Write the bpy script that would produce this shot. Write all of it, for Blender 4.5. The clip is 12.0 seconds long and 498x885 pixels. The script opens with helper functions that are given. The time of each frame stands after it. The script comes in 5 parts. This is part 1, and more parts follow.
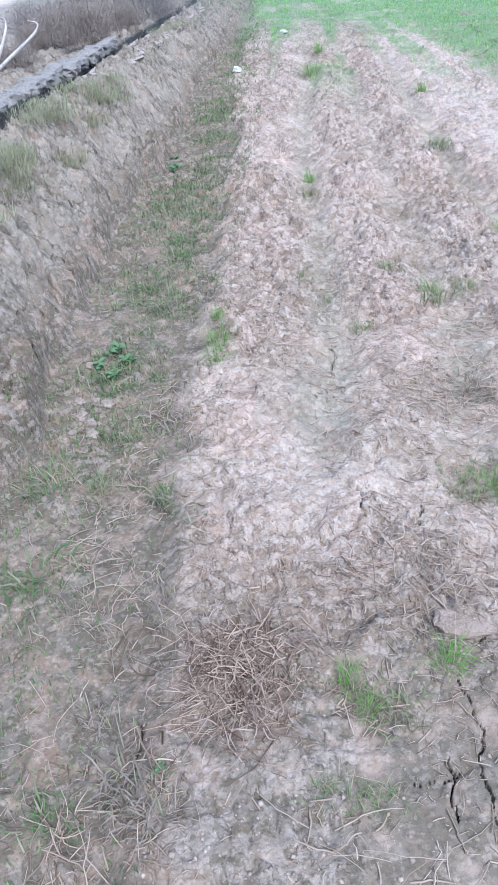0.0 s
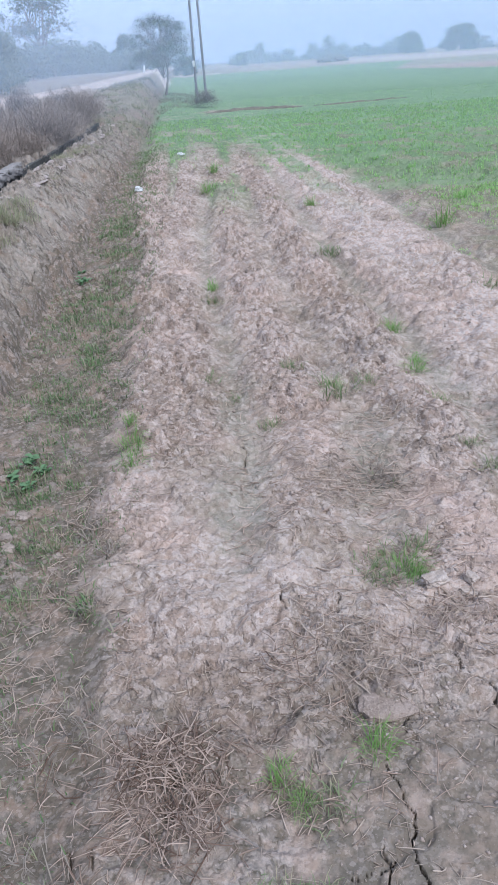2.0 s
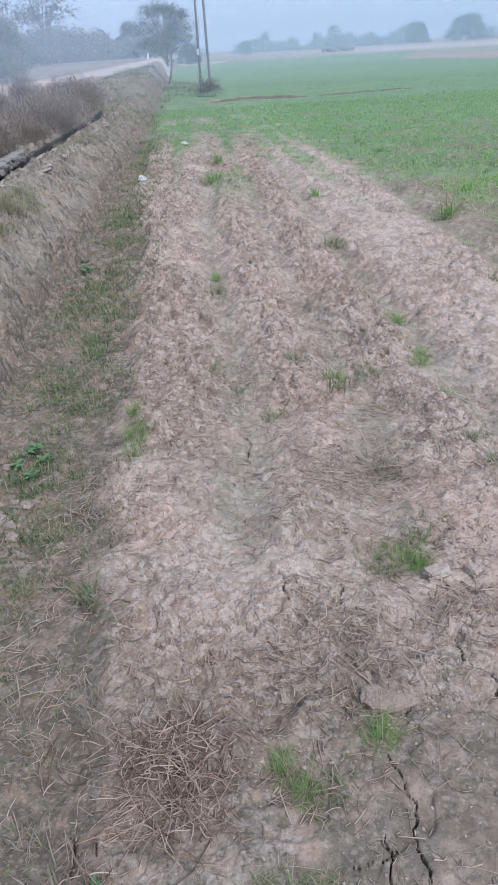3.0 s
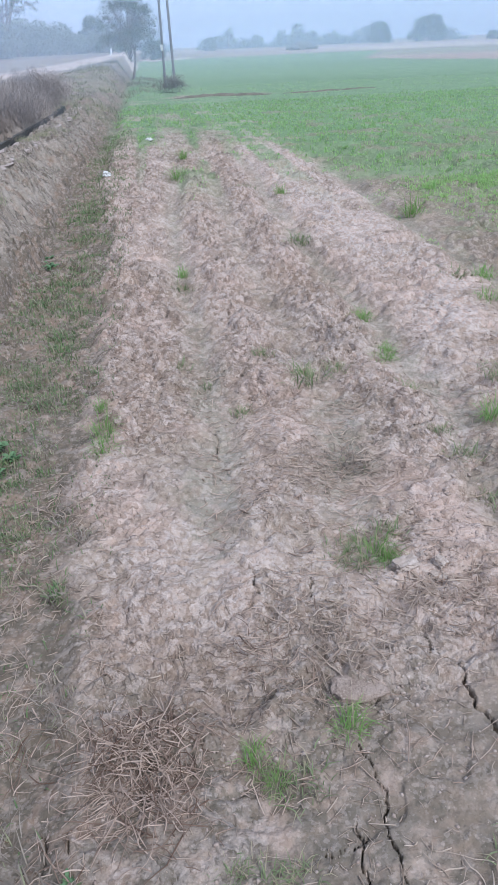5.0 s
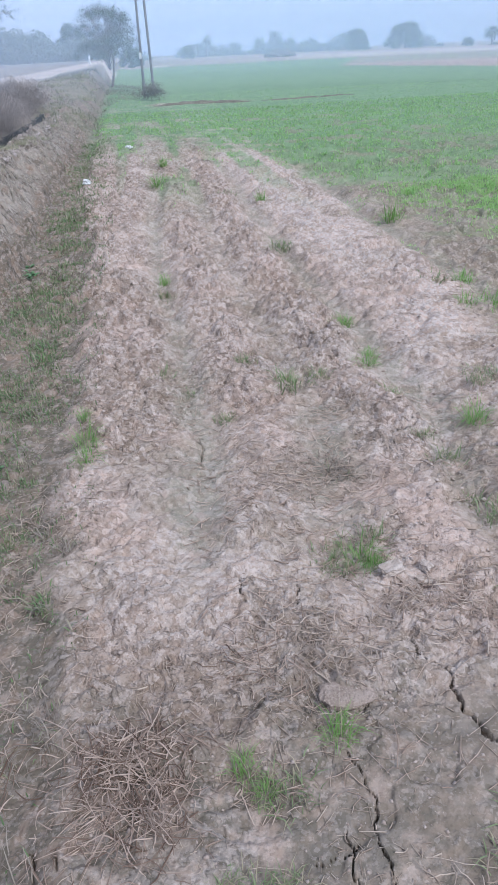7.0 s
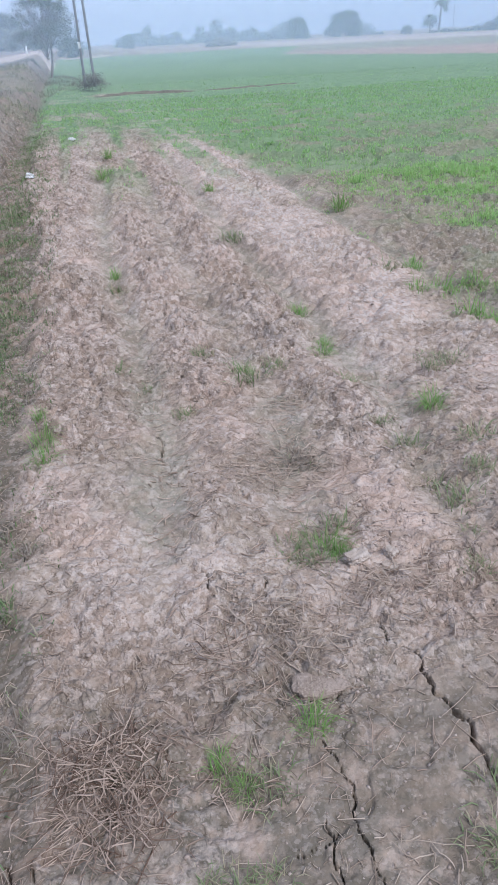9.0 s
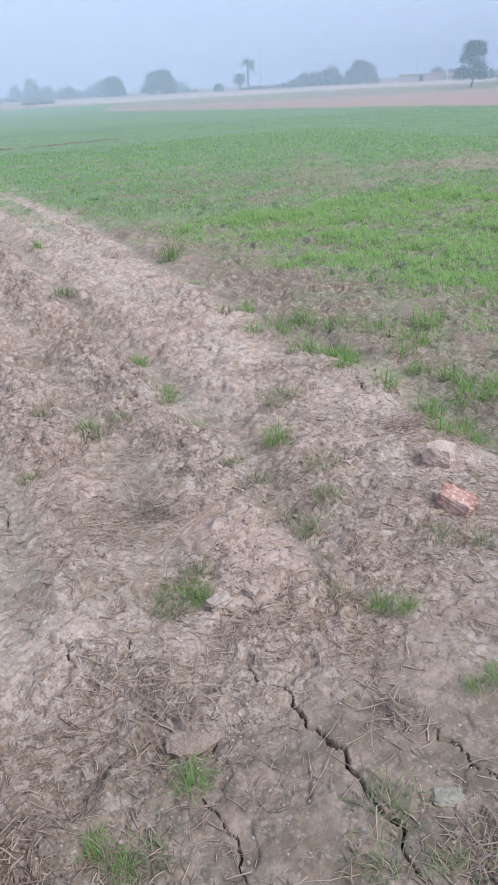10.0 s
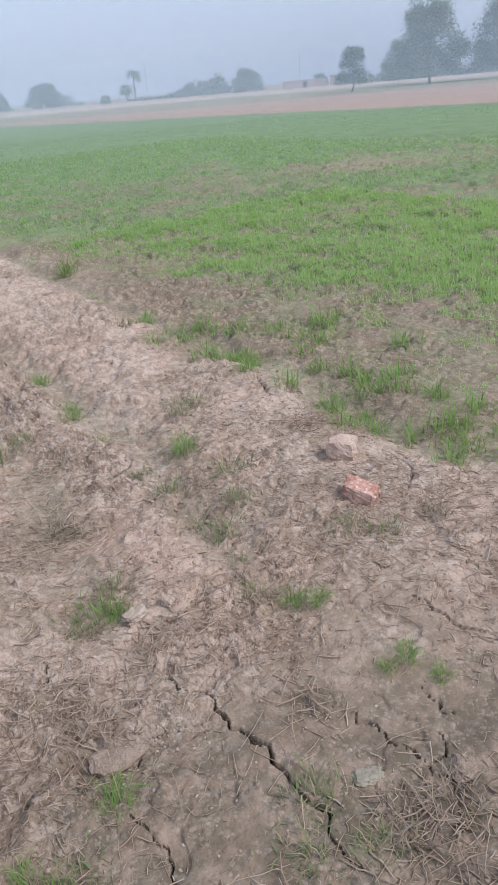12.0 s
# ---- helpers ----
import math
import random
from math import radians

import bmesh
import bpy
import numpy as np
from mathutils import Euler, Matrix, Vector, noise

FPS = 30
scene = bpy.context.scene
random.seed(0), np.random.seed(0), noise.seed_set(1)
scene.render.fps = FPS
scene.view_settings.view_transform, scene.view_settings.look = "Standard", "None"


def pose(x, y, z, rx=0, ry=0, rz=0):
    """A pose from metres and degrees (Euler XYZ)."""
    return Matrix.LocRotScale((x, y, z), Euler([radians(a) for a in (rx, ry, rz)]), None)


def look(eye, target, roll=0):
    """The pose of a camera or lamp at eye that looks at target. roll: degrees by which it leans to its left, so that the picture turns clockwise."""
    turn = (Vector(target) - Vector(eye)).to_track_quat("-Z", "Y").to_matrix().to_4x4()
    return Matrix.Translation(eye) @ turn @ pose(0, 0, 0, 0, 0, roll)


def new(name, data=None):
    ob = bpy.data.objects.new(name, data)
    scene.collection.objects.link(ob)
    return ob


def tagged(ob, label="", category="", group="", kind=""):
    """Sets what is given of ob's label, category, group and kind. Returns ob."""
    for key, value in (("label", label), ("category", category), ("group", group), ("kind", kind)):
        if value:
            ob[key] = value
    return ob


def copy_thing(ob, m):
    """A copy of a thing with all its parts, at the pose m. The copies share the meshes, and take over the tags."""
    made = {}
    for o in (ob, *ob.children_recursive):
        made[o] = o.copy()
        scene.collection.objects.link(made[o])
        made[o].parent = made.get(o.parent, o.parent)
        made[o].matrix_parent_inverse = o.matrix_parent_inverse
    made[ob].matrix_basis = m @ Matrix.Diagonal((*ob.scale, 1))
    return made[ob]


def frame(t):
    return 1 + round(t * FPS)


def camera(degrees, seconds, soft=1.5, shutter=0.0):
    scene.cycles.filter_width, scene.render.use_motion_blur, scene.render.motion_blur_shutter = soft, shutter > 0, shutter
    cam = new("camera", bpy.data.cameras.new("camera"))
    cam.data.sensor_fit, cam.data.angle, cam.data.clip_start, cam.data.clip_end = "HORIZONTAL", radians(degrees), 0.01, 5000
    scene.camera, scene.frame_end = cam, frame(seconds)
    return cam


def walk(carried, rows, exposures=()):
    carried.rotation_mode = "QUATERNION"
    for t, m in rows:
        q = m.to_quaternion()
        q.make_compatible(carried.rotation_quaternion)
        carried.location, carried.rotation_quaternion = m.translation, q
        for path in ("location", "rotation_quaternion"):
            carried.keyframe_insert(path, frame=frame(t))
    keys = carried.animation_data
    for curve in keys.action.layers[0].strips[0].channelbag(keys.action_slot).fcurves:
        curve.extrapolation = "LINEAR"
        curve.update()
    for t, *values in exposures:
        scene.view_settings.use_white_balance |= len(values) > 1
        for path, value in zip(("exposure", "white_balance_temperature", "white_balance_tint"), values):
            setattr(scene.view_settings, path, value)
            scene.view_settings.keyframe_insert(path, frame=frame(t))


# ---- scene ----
cam = camera(39.5, 12.0, soft=1.5)
PATH = [
    (0, (0.037, 0.005, 1.502), (-0.105, 1.613, 0.322), -4.4),
    (0.5, (0.057, 0.006, 1.531), (0.069, 1.695, 0.461), -2.5),
    (1, (0.059, -0.006, 1.539), (0.11, 1.7, 0.497), -2.1),
    (1.5, (0.07, -0.031, 1.549), (0.153, 1.704, 0.558), -3.9),
    (2, (0.068, -0.05, 1.553), (0.165, 1.7, 0.59), -4.1),
    (2.5, (0.065, -0.045, 1.553), (0.157, 1.7, 0.579), -4.2),
    (3, (0.055, -0.051, 1.554), (0.148, 1.688, 0.569), -3.6),
    (3.5, (0.055, -0.055, 1.549), (0.169, 1.668, 0.54), -3.4),
    (3.7, (0.054, -0.059, 1.547), (0.196, 1.658, 0.532), -3.4),
    (5.5, (0.046, -0.057, 1.549), (0.239, 1.67, 0.559), -2.8),
    (6, (0.042, -0.05, 1.552), (0.246, 1.657, 0.529), -3.4),
    (6.5, (0.051, -0.056, 1.554), (0.273, 1.671, 0.571), -3.0),
    (8.3, (0.052, -0.044, 1.548), (0.313, 1.677, 0.565), -3.1),
    (8.5, (0.046, -0.046, 1.549), (0.336, 1.667, 0.558), -3.1),
    (9, (0.038, -0.033, 1.549), (0.388, 1.659, 0.541), -3.0),
    (9.5, (0.065, -0.026, 1.555), (0.579, 1.647, 0.587), -3.1),
    (10, (0.088, -0.04, 1.559), (0.839, 1.572, 0.644), -3.3),
    (10.5, (0.09, -0.058, 1.568), (0.932, 1.524, 0.681), -3.6),
    (11, (0.098, -0.082, 1.574), (0.986, 1.483, 0.701), -4.2),
    (11.5, (0.098, -0.09, 1.572), (1.013, 1.467, 0.714), -4.2),
    (12, (0.127, -0.089, 1.562), (1.084, 1.413, 0.651), -5.0),
]
EXPOSURES = [(0, 0.72, 5230, 8), (0.5, 0.74, 5280, 11), (1.0, 0.56, 5330, 11), (1.5, 0.25, 5430, 11), (2.0, 0.22, 5480, 10), (2.5, 0.06, 5680, 9), (3.5, 0.07, 5680, 9), (6.0, 0.24, 5480, 10), (8.5, 0.10, 5630, 10), (9.5, 0.17, 5730, 11), (10.0, 0.16, 5880, 11), (10.5, 0.03, 6080, 11), (12.0, 0.03, 6330, 12)]
walk(cam, [(t, look(eye, target, roll)) for t, eye, target, roll in PATH], EXPOSURES)

# ---- world, sun, exposure ----
SUN_EL, SUN_AZ = 50.0, 150.0
world = bpy.data.worlds.new("hazy_sky")
scene.world = world
world.use_nodes = True
wn, wl = world.node_tree.nodes, world.node_tree.links
wn.clear()
sky = wn.new("ShaderNodeTexSky")
sky.sky_type = "NISHITA"
sky.sun_disc = False
sky.sun_elevation, sky.sun_rotation = radians(SUN_EL), radians(SUN_AZ)
sky.air_density, sky.dust_density, sky.ozone_density = 1.3, 2.5, 2.0
bg = wn.new("ShaderNodeBackground")
bg.inputs["Strength"].default_value = 0.035
haze = wn.new("ShaderNodeBackground")
haze.inputs["Strength"].default_value = 0.81
# the haze is bluer towards the horizon and whiter overhead
way = wn.new("ShaderNodeTexCoord")
height = wn.new("ShaderNodeSeparateXYZ")
rise = wn.new("ShaderNodeMapRange")
rise.interpolation_type = "SMOOTHSTEP"
rise.inputs[1].default_value, rise.inputs[2].default_value = 0.12, 0.65
tone = wn.new("ShaderNodeMix")
tone.data_type = "RGBA"
tone.inputs[6].default_value, tone.inputs[7].default_value = (0.595, 0.675, 0.90, 1), (0.66, 0.70, 0.80, 1)
wl.new(way.outputs["Generated"], height.inputs[0])
wl.new(height.outputs[2], rise.inputs[0])
wl.new(rise.outputs[0], tone.inputs[0])
wl.new(tone.outputs[2], haze.inputs["Color"])
both = wn.new("ShaderNodeAddShader")
wout = wn.new("ShaderNodeOutputWorld")
wl.new(sky.outputs[0], bg.inputs["Color"])
wl.new(bg.outputs[0], both.inputs[0])
wl.new(haze.outputs[0], both.inputs[1])
wl.new(both.outputs[0], wout.inputs["Surface"])

sun_data = bpy.data.lights.new("sun", "SUN")
sun_data.energy, sun_data.angle, sun_data.color = 2.45, radians(20), (1.0, 0.94, 0.87)
sun = new("sun", sun_data)
az, el = radians(SUN_AZ), radians(SUN_EL)
sun.matrix_world = look((math.sin(az) * math.cos(el) * 50, math.cos(az) * math.cos(el) * 50, math.sin(el) * 50), (0, 0, 0))


# ---- noise on arrays ----
def vnoise(x, y, seed=0):
    ix, iy = np.floor(x).astype(np.int64), np.floor(y).astype(np.int64)
    fx, fy = x - ix, y - iy
    fx, fy = fx * fx * (3 - 2 * fx), fy * fy * (3 - 2 * fy)

    def h(a, b):
        n = (a * 374761393 + b * 668265263 + seed * 974634777) & 0xFFFFFFFF
        n = ((n ^ (n >> 13)) * 1274126177) & 0xFFFFFFFF
        return ((n ^ (n >> 16)) & 0xFFFF) / 65535.0

    a = h(ix, iy) * (1 - fx) + h(ix + 1, iy) * fx
    b = h(ix, iy + 1) * (1 - fx) + h(ix + 1, iy + 1) * fx
    return a * (1 - fy) + b * fy


def fbm(x, y, size, octaves=4, seed=0):
    total, amp, norm = 0.0, 1.0, 0.0
    for i in range(octaves):
        total = total + amp * vnoise(x / size + 17.3 * i, y / size - 9.1 * i, seed + i)
        norm += amp
        amp, size = amp * 0.5, size * 0.5
    return total / norm


def cells(x, y, size, seed=0):
    """Scattered points: distance to the nearest and how much further the next is, the way from the nearest in metres, and two random values of its own."""
    u, v = x / size, y / size
    ix, iy = np.floor(u).astype(np.int64), np.floor(v).astype(np.int64)
    f1, f2, pick = np.full(u.shape, 9.0), np.full(u.shape, 9.0), np.zeros(u.shape, np.int64)
    du, dv = np.zeros(u.shape), np.zeros(u.shape)
    for di in (-1, 0, 1):
        for dj in (-1, 0, 1):
            a, b = ix + di, iy + dj
            n = (a * 374761393 + b * 668265263 + seed * 974634777) & 0xFFFFFFFF
            n = ((n ^ (n >> 13)) * 1274126177) & 0xFFFFFFFF
            n = n ^ (n >> 16)
            eu, ev = u - a - (n & 0xFF) / 255.0, v - b - ((n >> 8) & 0xFF) / 255.0
            d = np.hypot(eu, ev)
            closer = d < f1
            f2 = np.where(closer, f1, np.minimum(f2, d))
            pick = np.where(closer, n, pick)
            du, dv = np.where(closer, eu, du), np.where(closer, ev, dv)
            f1 = np.where(closer, d, f1)
    return f1, f2 - f1, du * size, dv * size, ((pick >> 16) & 0xFF) / 255.0, ((pick >> 24) & 0xFF) / 255.0


def clods(x, y, size, seed, share=0.75):
    """Broken flat-topped lumps that lean this way and that; heights about -0.5 to 1 times their size."""
    f1, gap, dx, dy, p, q = cells(x, y, size, seed)
    edge = smooth(gap, 0.0, 0.16)
    lean = (np.cos(q * 6.28) * dx + np.sin(q * 6.28) * dy) / size
    up = smooth(p, 1 - share - 0.1, 1 - share + 0.1)
    return up * ((0.35 + 0.35 * p) * edge + 0.55 * lean * edge - 0.30)


def smooth(v, a, b):
    t = np.clip((v - a) / (b - a), 0, 1)
    return t * t * (3 - 2 * t)


# ---- the lie of the land ----
CRACKS = [
    (0.017, [(0.71, 1.43), (0.71, 1.34), (0.73, 1.30), (0.77, 1.28), (0.77, 1.21), (0.76, 1.16), (0.77, 1.10), (0.78, 1.01), (0.77, 0.94), (0.77, 0.89), (0.76, 0.84), (0.78, 0.79), (0.79, 0.75), (0.77, 0.69), (0.77, 0.60)]),
    (0.0058, [(0.40, 1.05), (0.41, 1.03), (0.43, 0.97), (0.44, 0.90), (0.43, 0.83), (0.42, 0.75), (0.43, 0.66)]),
    (0.0062, [(0.36, 0.86), (0.35, 0.82), (0.35, 0.78), (0.35, 0.70)]),
    (0.003, [(0.28, 0.79), (0.33, 0.80), (0.37, 0.81)]),
    (0.007, [(1.06, 0.94), (1.05, 0.91), (1.08, 0.88), (1.06, 0.81), (1.06, 0.76), (1.07, 0.71)]),
    (0.009, [(1.19, 0.76), (1.13, 0.69), (1.07, 0.71), (1.08, 0.63), (1.07, 0.52)]),
    (0.012, [(1.73, 1.32), (1.76, 1.26), (1.77, 1.22), (1.81, 1.15), (1.78, 1.08), (1.75, 1.01)]),
    (0.010, [(1.52, 1.16), (1.52, 1.10), (1.52, 0.99), (1.55, 0.94), (1.58, 0.88)]),
    (0.007, [(1.26, 0.90), (1.25, 0.85), (1.26, 0.82), (1.25, 0.77)]),
    (0.016, [(2.22, 1.92), (2.18, 1.86), (2.10, 1.71), (2.00, 1.66)]),
    (0.016, [(2.35, 3.28), (2.25, 3.06), (2.19, 2.83), (2.22, 2.71)]),
    (0.016, [(0.22, 2.88), (0.20, 2.77), (0.19, 2.70), (0.19, 2.58)]),
    (0.007, [(0.45, 1.70), (0.42, 1.64), (0.40, 1.59)]),
    (0.007, [(0.23, 1.78), (0.23, 1.70), (0.23, 1.63)]),
    (0.013, [(0.37, 1.232), (0.42, 1.196), (0.45, 1.178), (0.52, 1.185)]),
    (0.007, [(-0.37, 0.94), (-0.36, 0.93), (-0.35, 0.89), (-0.35, 0.80)]),
    (0.006, [(-0.31, 0.94), (-0.30, 0.87)]),
]


def crack_depth(x, y):
    out = np.zeros_like(x)
    wx = x + 0.026 * (vnoise(x / 0.04, y / 0.04, 91) - 0.5) + 0.03 * (vnoise(x / 0.11, y / 0.11, 93) - 0.5) + 0.012 * (vnoise(x / 0.014, y / 0.014, 94) - 0.5)
    wy = y + 0.016 * (vnoise(x / 0.035, y / 0.035, 92) - 0.5) + 0.010 * (vnoise(x / 0.015, y / 0.015, 95) - 0.5)
    for width, pts in CRACKS:
        xs, ys = [p[0] for p in pts], [p[1] for p in pts]
        near = (x > min(xs) - 0.15) & (x < max(xs) + 0.15) & (y > min(ys) - 0.15) & (y < max(ys) + 0.15)
        if not near.any():
            continue
        px, py = wx[near], wy[near]
        best = np.full(px.shape, 9.0)
        n = len(pts) - 1
        for i in range(n):
            (ax, ay), (bx, by) = pts[i], pts[i + 1]
            dx, dy = bx - ax, by - ay
            s = np.clip(((px - ax) * dx + (py - ay) * dy) / (dx * dx + dy * dy), 0, 1)
            along = (i + s) / n
            taper = 0.45 + 0.55 * np.minimum(1, 4 * np.minimum(along, 1 - along) + 0.1)
            best = np.minimum(best, np.hypot(px - ax - s * dx, py - ay - s * dy) / taper)
        out[near] = np.maximum(out[near], 1 - smooth(best, width * 0.10, width * 0.34))
    return out


def edge_x(y):
    return -0.33 - 0.32 * smooth(y, 5, 10) + 0.12 * (vnoise(y / 0.6, y * 0, 5) - 0.5) + 0.07 * (vnoise(y / 0.17, y * 0, 6) - 0.5)


# pale salty patches: place and half width
SALT = ((0.02, 1.98, 0.11), (0.30, 1.72, 0.13), (0.12, 1.62, 0.09), (1.22, 2.62, 0.20), (1.33, 1.12, 0.12), (1.28, 2.95, 0.15), (1.75, 1.30, 0.16), (-0.2, 1.75, 0.07), (1.52, 1.80, 0.20), (1.70, 1.62, 0.18), (1.62, 2.25, 0.24), (1.85, 2.35, 0.18), (1.95, 1.30, 0.18), (1.75, 2.75, 0.22))
# furrow lines along the strip: place at three metres, depth
TROUGHS = ((0.17, 1.0), (0.73, 0.7), (1.29, 1.0), (2.44, 0.9))


def trough(x, y):
    """Shallow wheel-wide furrows that run along the strip, 0 to 1."""
    drift = 0.19 * smooth(y, 1.0, 3.2) - 0.18 + 0.05 * np.sin(y * 0.9 - 1.2) + 0.07 * (vnoise(y / 0.7, x * 0, 8) - 0.5)
    wide = 0.125 + 0.05 * (vnoise(y / 0.45, x * 0, 9) - 0.5)
    out = np.zeros(np.broadcast(x, y).shape)
    for at, deep in TROUGHS:
        out = np.maximum(out, deep * np.exp(-((x - at - drift) / wide) ** 2))
    return out * smooth(y, 1.2, 2.4) * (1 - smooth(y, 9, 13)) * smooth(x, -0.3, -0.1)


def clay(x, y):
    """Smooth bare clay plates, 0 to 1."""
    n = fbm(x, y, 0.5, 3, 29) - 0.5
    return smooth(x - 1.1 * (y - 1.0) + 1.2 * n, 0.25, 0.6) * (1 - smooth(y + 0.6 * n - 0.10 * (x - 0.8), 1.05, 1.4)) * (1 - smooth(x + 0.5 * n, 1.35, 1.7))


def roughness(x, y):
    """How cloddy the soil lies: ridges of the strip high, furrows and clay low."""
    field = smooth(x, edge_x(y) - 0.05, edge_x(y) + 0.05)
    patch = smooth(fbm(x, y, 0.7, 3, 25) + 0.14 * smooth(y, 1.8, 4.5), 0.40, 0.62)
    rough = (0.55 + 0.45 * patch) * (0.60 + 0.40 * smooth(y, 1.0, 2.4))
    rough = rough * (1 - 0.40 * smooth(x + 0.3 * (patch - 0.5), 1.3, 1.7)) * (0.45 + 0.55 * field)
    return rough * (1 - 0.55 * trough(x, y)) * (1 - 0.80 * clay(x, y))


def bund_z(y):
    return 0.60 - 0.013 * np.clip(y, 0, 17)


def left_land(y):
    return 0.36 + 0.45 * smooth(y, 12, 32) + 0.55 * smooth(y, 35, 80)


def far_line(x, y):
    """Metres beyond the far edge of the green field (minus: within it)."""
    edge = 31.5 - 0.21 * (y - 20)
    edge = np.where(y > 70, 20 + (y - 70) * 0.35, edge)
    return np.maximum(x - edge, y - 108)


def land(x, y, fine=True):
    x, y = np.asarray(x, float), np.asarray(y, float)
    r = np.hypot(x, y)
    z = 0.35 * smooth(r, 55, 150) * smooth(x, -4, 8) + 0.10 * (fbm(x, y, 14, 3, 3) - 0.5) * smooth(r, 8, 40)
    # furrow at the foot of the bund
    ex = edge_x(y)
    fade = 1 - smooth(y, 24, 33)
    field = smooth(x, ex - 0.13, ex + 0.03)
    z = z - 0.055 * (1 - field)
    # bund: face, crest, channel, land behind
    wob = 0.34 * (fbm(x * 0 + 3, y, 1.1, 5, 11) - 0.5) + 0.16 * (fbm(x, y, 0.25, 3, 13) - 0.5)
    toe, crest = -1.06 + wob, -1.62 + 0.6 * wob
    bz = bund_z(y) * fade + left_land(y) * (1 - fade)
    up = np.clip((toe - x) / (toe - crest), 0, 1)
    up = up ** 0.85
    up = np.maximum(up, (0.12 + 0.18 * vnoise(y / 0.4, y * 0, 15)) * smooth(toe - x, 0.0, 0.06))
    z = z + (bz + 0.055) * up
    chan = smooth(x, -2.16, -2.13) * (1 - smooth(x, -1.86, -1.80)) * (1 - smooth(y, 19, 24))
    z = z - 0.42 * chan
    back = 1 - smooth(x, -2.7, -2.2)
    z = z + (left_land(y) - bz) * back
    # shoulder towards the tree, past the end of the bund
    z = z + (1 - fade) * 0.16 * (1 - smooth(np.abs(x + 1.2), 0.4, 2.4))
    # low earth ridge across the field
    ridge = np.exp(-((y - 27.6 - 0.25 * np.sin(x)) / 0.30) ** 2) * smooth(x, 0.2, 1.2) * (1 - 0.7 * smooth(x, 3.4, 5.0)) * (1 - smooth(x, 7, 9))
    z = z + 0.06 * ridge
    if not fine:
        return z
    # lumps, clods, crust and rows
    z = z + 0.050 * (fbm(x, y, 0.55, 2, 21) - 0.5) * (r < 40)
    dip = trough(x, y)
    rough = roughness(x, y)
    near = r < 22
    cx, cy, cr = x[near], y[near], rough[near]
    wx = cx + 0.16 * (fbm(cx, cy, 0.13, 4, 32) - 0.5)
    wy = cy + 0.16 * (fbm(cx, cy, 0.13, 4, 33) - 0.5)
    grow = 1 + 0.95 * smooth(cy, 2.0, 5.5)
    add = 0.046 * grow * (smooth(fbm(wx * 0.7 + 0.15 * wy, wy * 1.35, 0.19, 4, 35), 0.40, 0.60) - 0.5)
    add = add + 0.027 * grow * (smooth(fbm(wx * 0.8, wy * 1.2, 0.075, 3, 39), 0.40, 0.58) - 0.5)
    add = add + 0.012 * grow * (smooth(fbm(wx * 0.8, wy * 1.1, 0.032, 3, 40), 0.40, 0.58) - 0.5)
    add = add + 0.014 * grow * clods(wx, wy * 1.15, 0.085, 34, 0.7) + 0.010 * clods(wx * 1.1, wy, 0.038, 36, 0.7) + 0.008 * clods(wx, wy, 0.018, 38, 0.7) * (cy < 5)
    z[near] = z[near] + add * cr * (1 - 0.7 * smooth(cy, 11, 20))
    z = z + 0.010 * (fbm(x, y, 0.03, 2, 41) - 0.5) * (0.5 + 0.5 * rough) * (r < 9)
    plates = fbm(x, y, 0.22, 3, 45)
    z = z + 0.008 * smooth(plates, 0.49, 0.51) * (r < 15)
    z = z - 0.060 * dip
    # right of the bare strip the soil lies in wider, lower beds
    z = z - 0.035 * smooth(x + 0.5 * (fbm(x, y, 0.8, 2, 88) - 0.5), 2.1, 2.6) * (1 - smooth(y, 15, 25))
    z = z - 0.06 * np.exp(-(((x - 0.93) / 0.075) ** 2 + ((y - 2.95) / 0.07) ** 2))
    # gullies and sheared lumps down the face of the bund
    face = np.clip(up * (1 - up) * 4, 0, 1) * fade
    gul = fbm(x * 0.9 + y * 0.55, y * 1.6 - x * 0.5, 0.30, 4, 51) - 0.5
    z = z + 0.30 * gul * face
    slope = smooth(up, 0.02, 0.15) * (r < 25)
    z = z + 0.10 * (fbm(x + 0.4 * y, y, 0.20, 4, 55) - 0.5) * slope
    bankside = (x < -0.9) & (r < 22) & (x > -3.2)
    bx, by = x[bankside], y[bankside]
    sx, sy = bx * 0.8 + by * 0.45 + 0.06 * fbm(bx, by, 0.1, 3, 56), by * 0.9 - bx * 0.55
    z[bankside] = z[bankside] + slope[bankside] * (0.12 * clods(sx * 0.6, sy * 1.4, 0.17, 57, 0.75) + 0.065 * clods(sx * 0.6, sy * 1.3, 0.065, 58, 0.75))
    near = r < 6
    if near.any():
        cd = np.zeros_like(z)
        cd[near] = crack_depth(x[near], y[near])
        z = z - 0.060 * cd
    return z


def land_at(x, y):
    return float(land(np.array([x]), np.array([y]))[0])


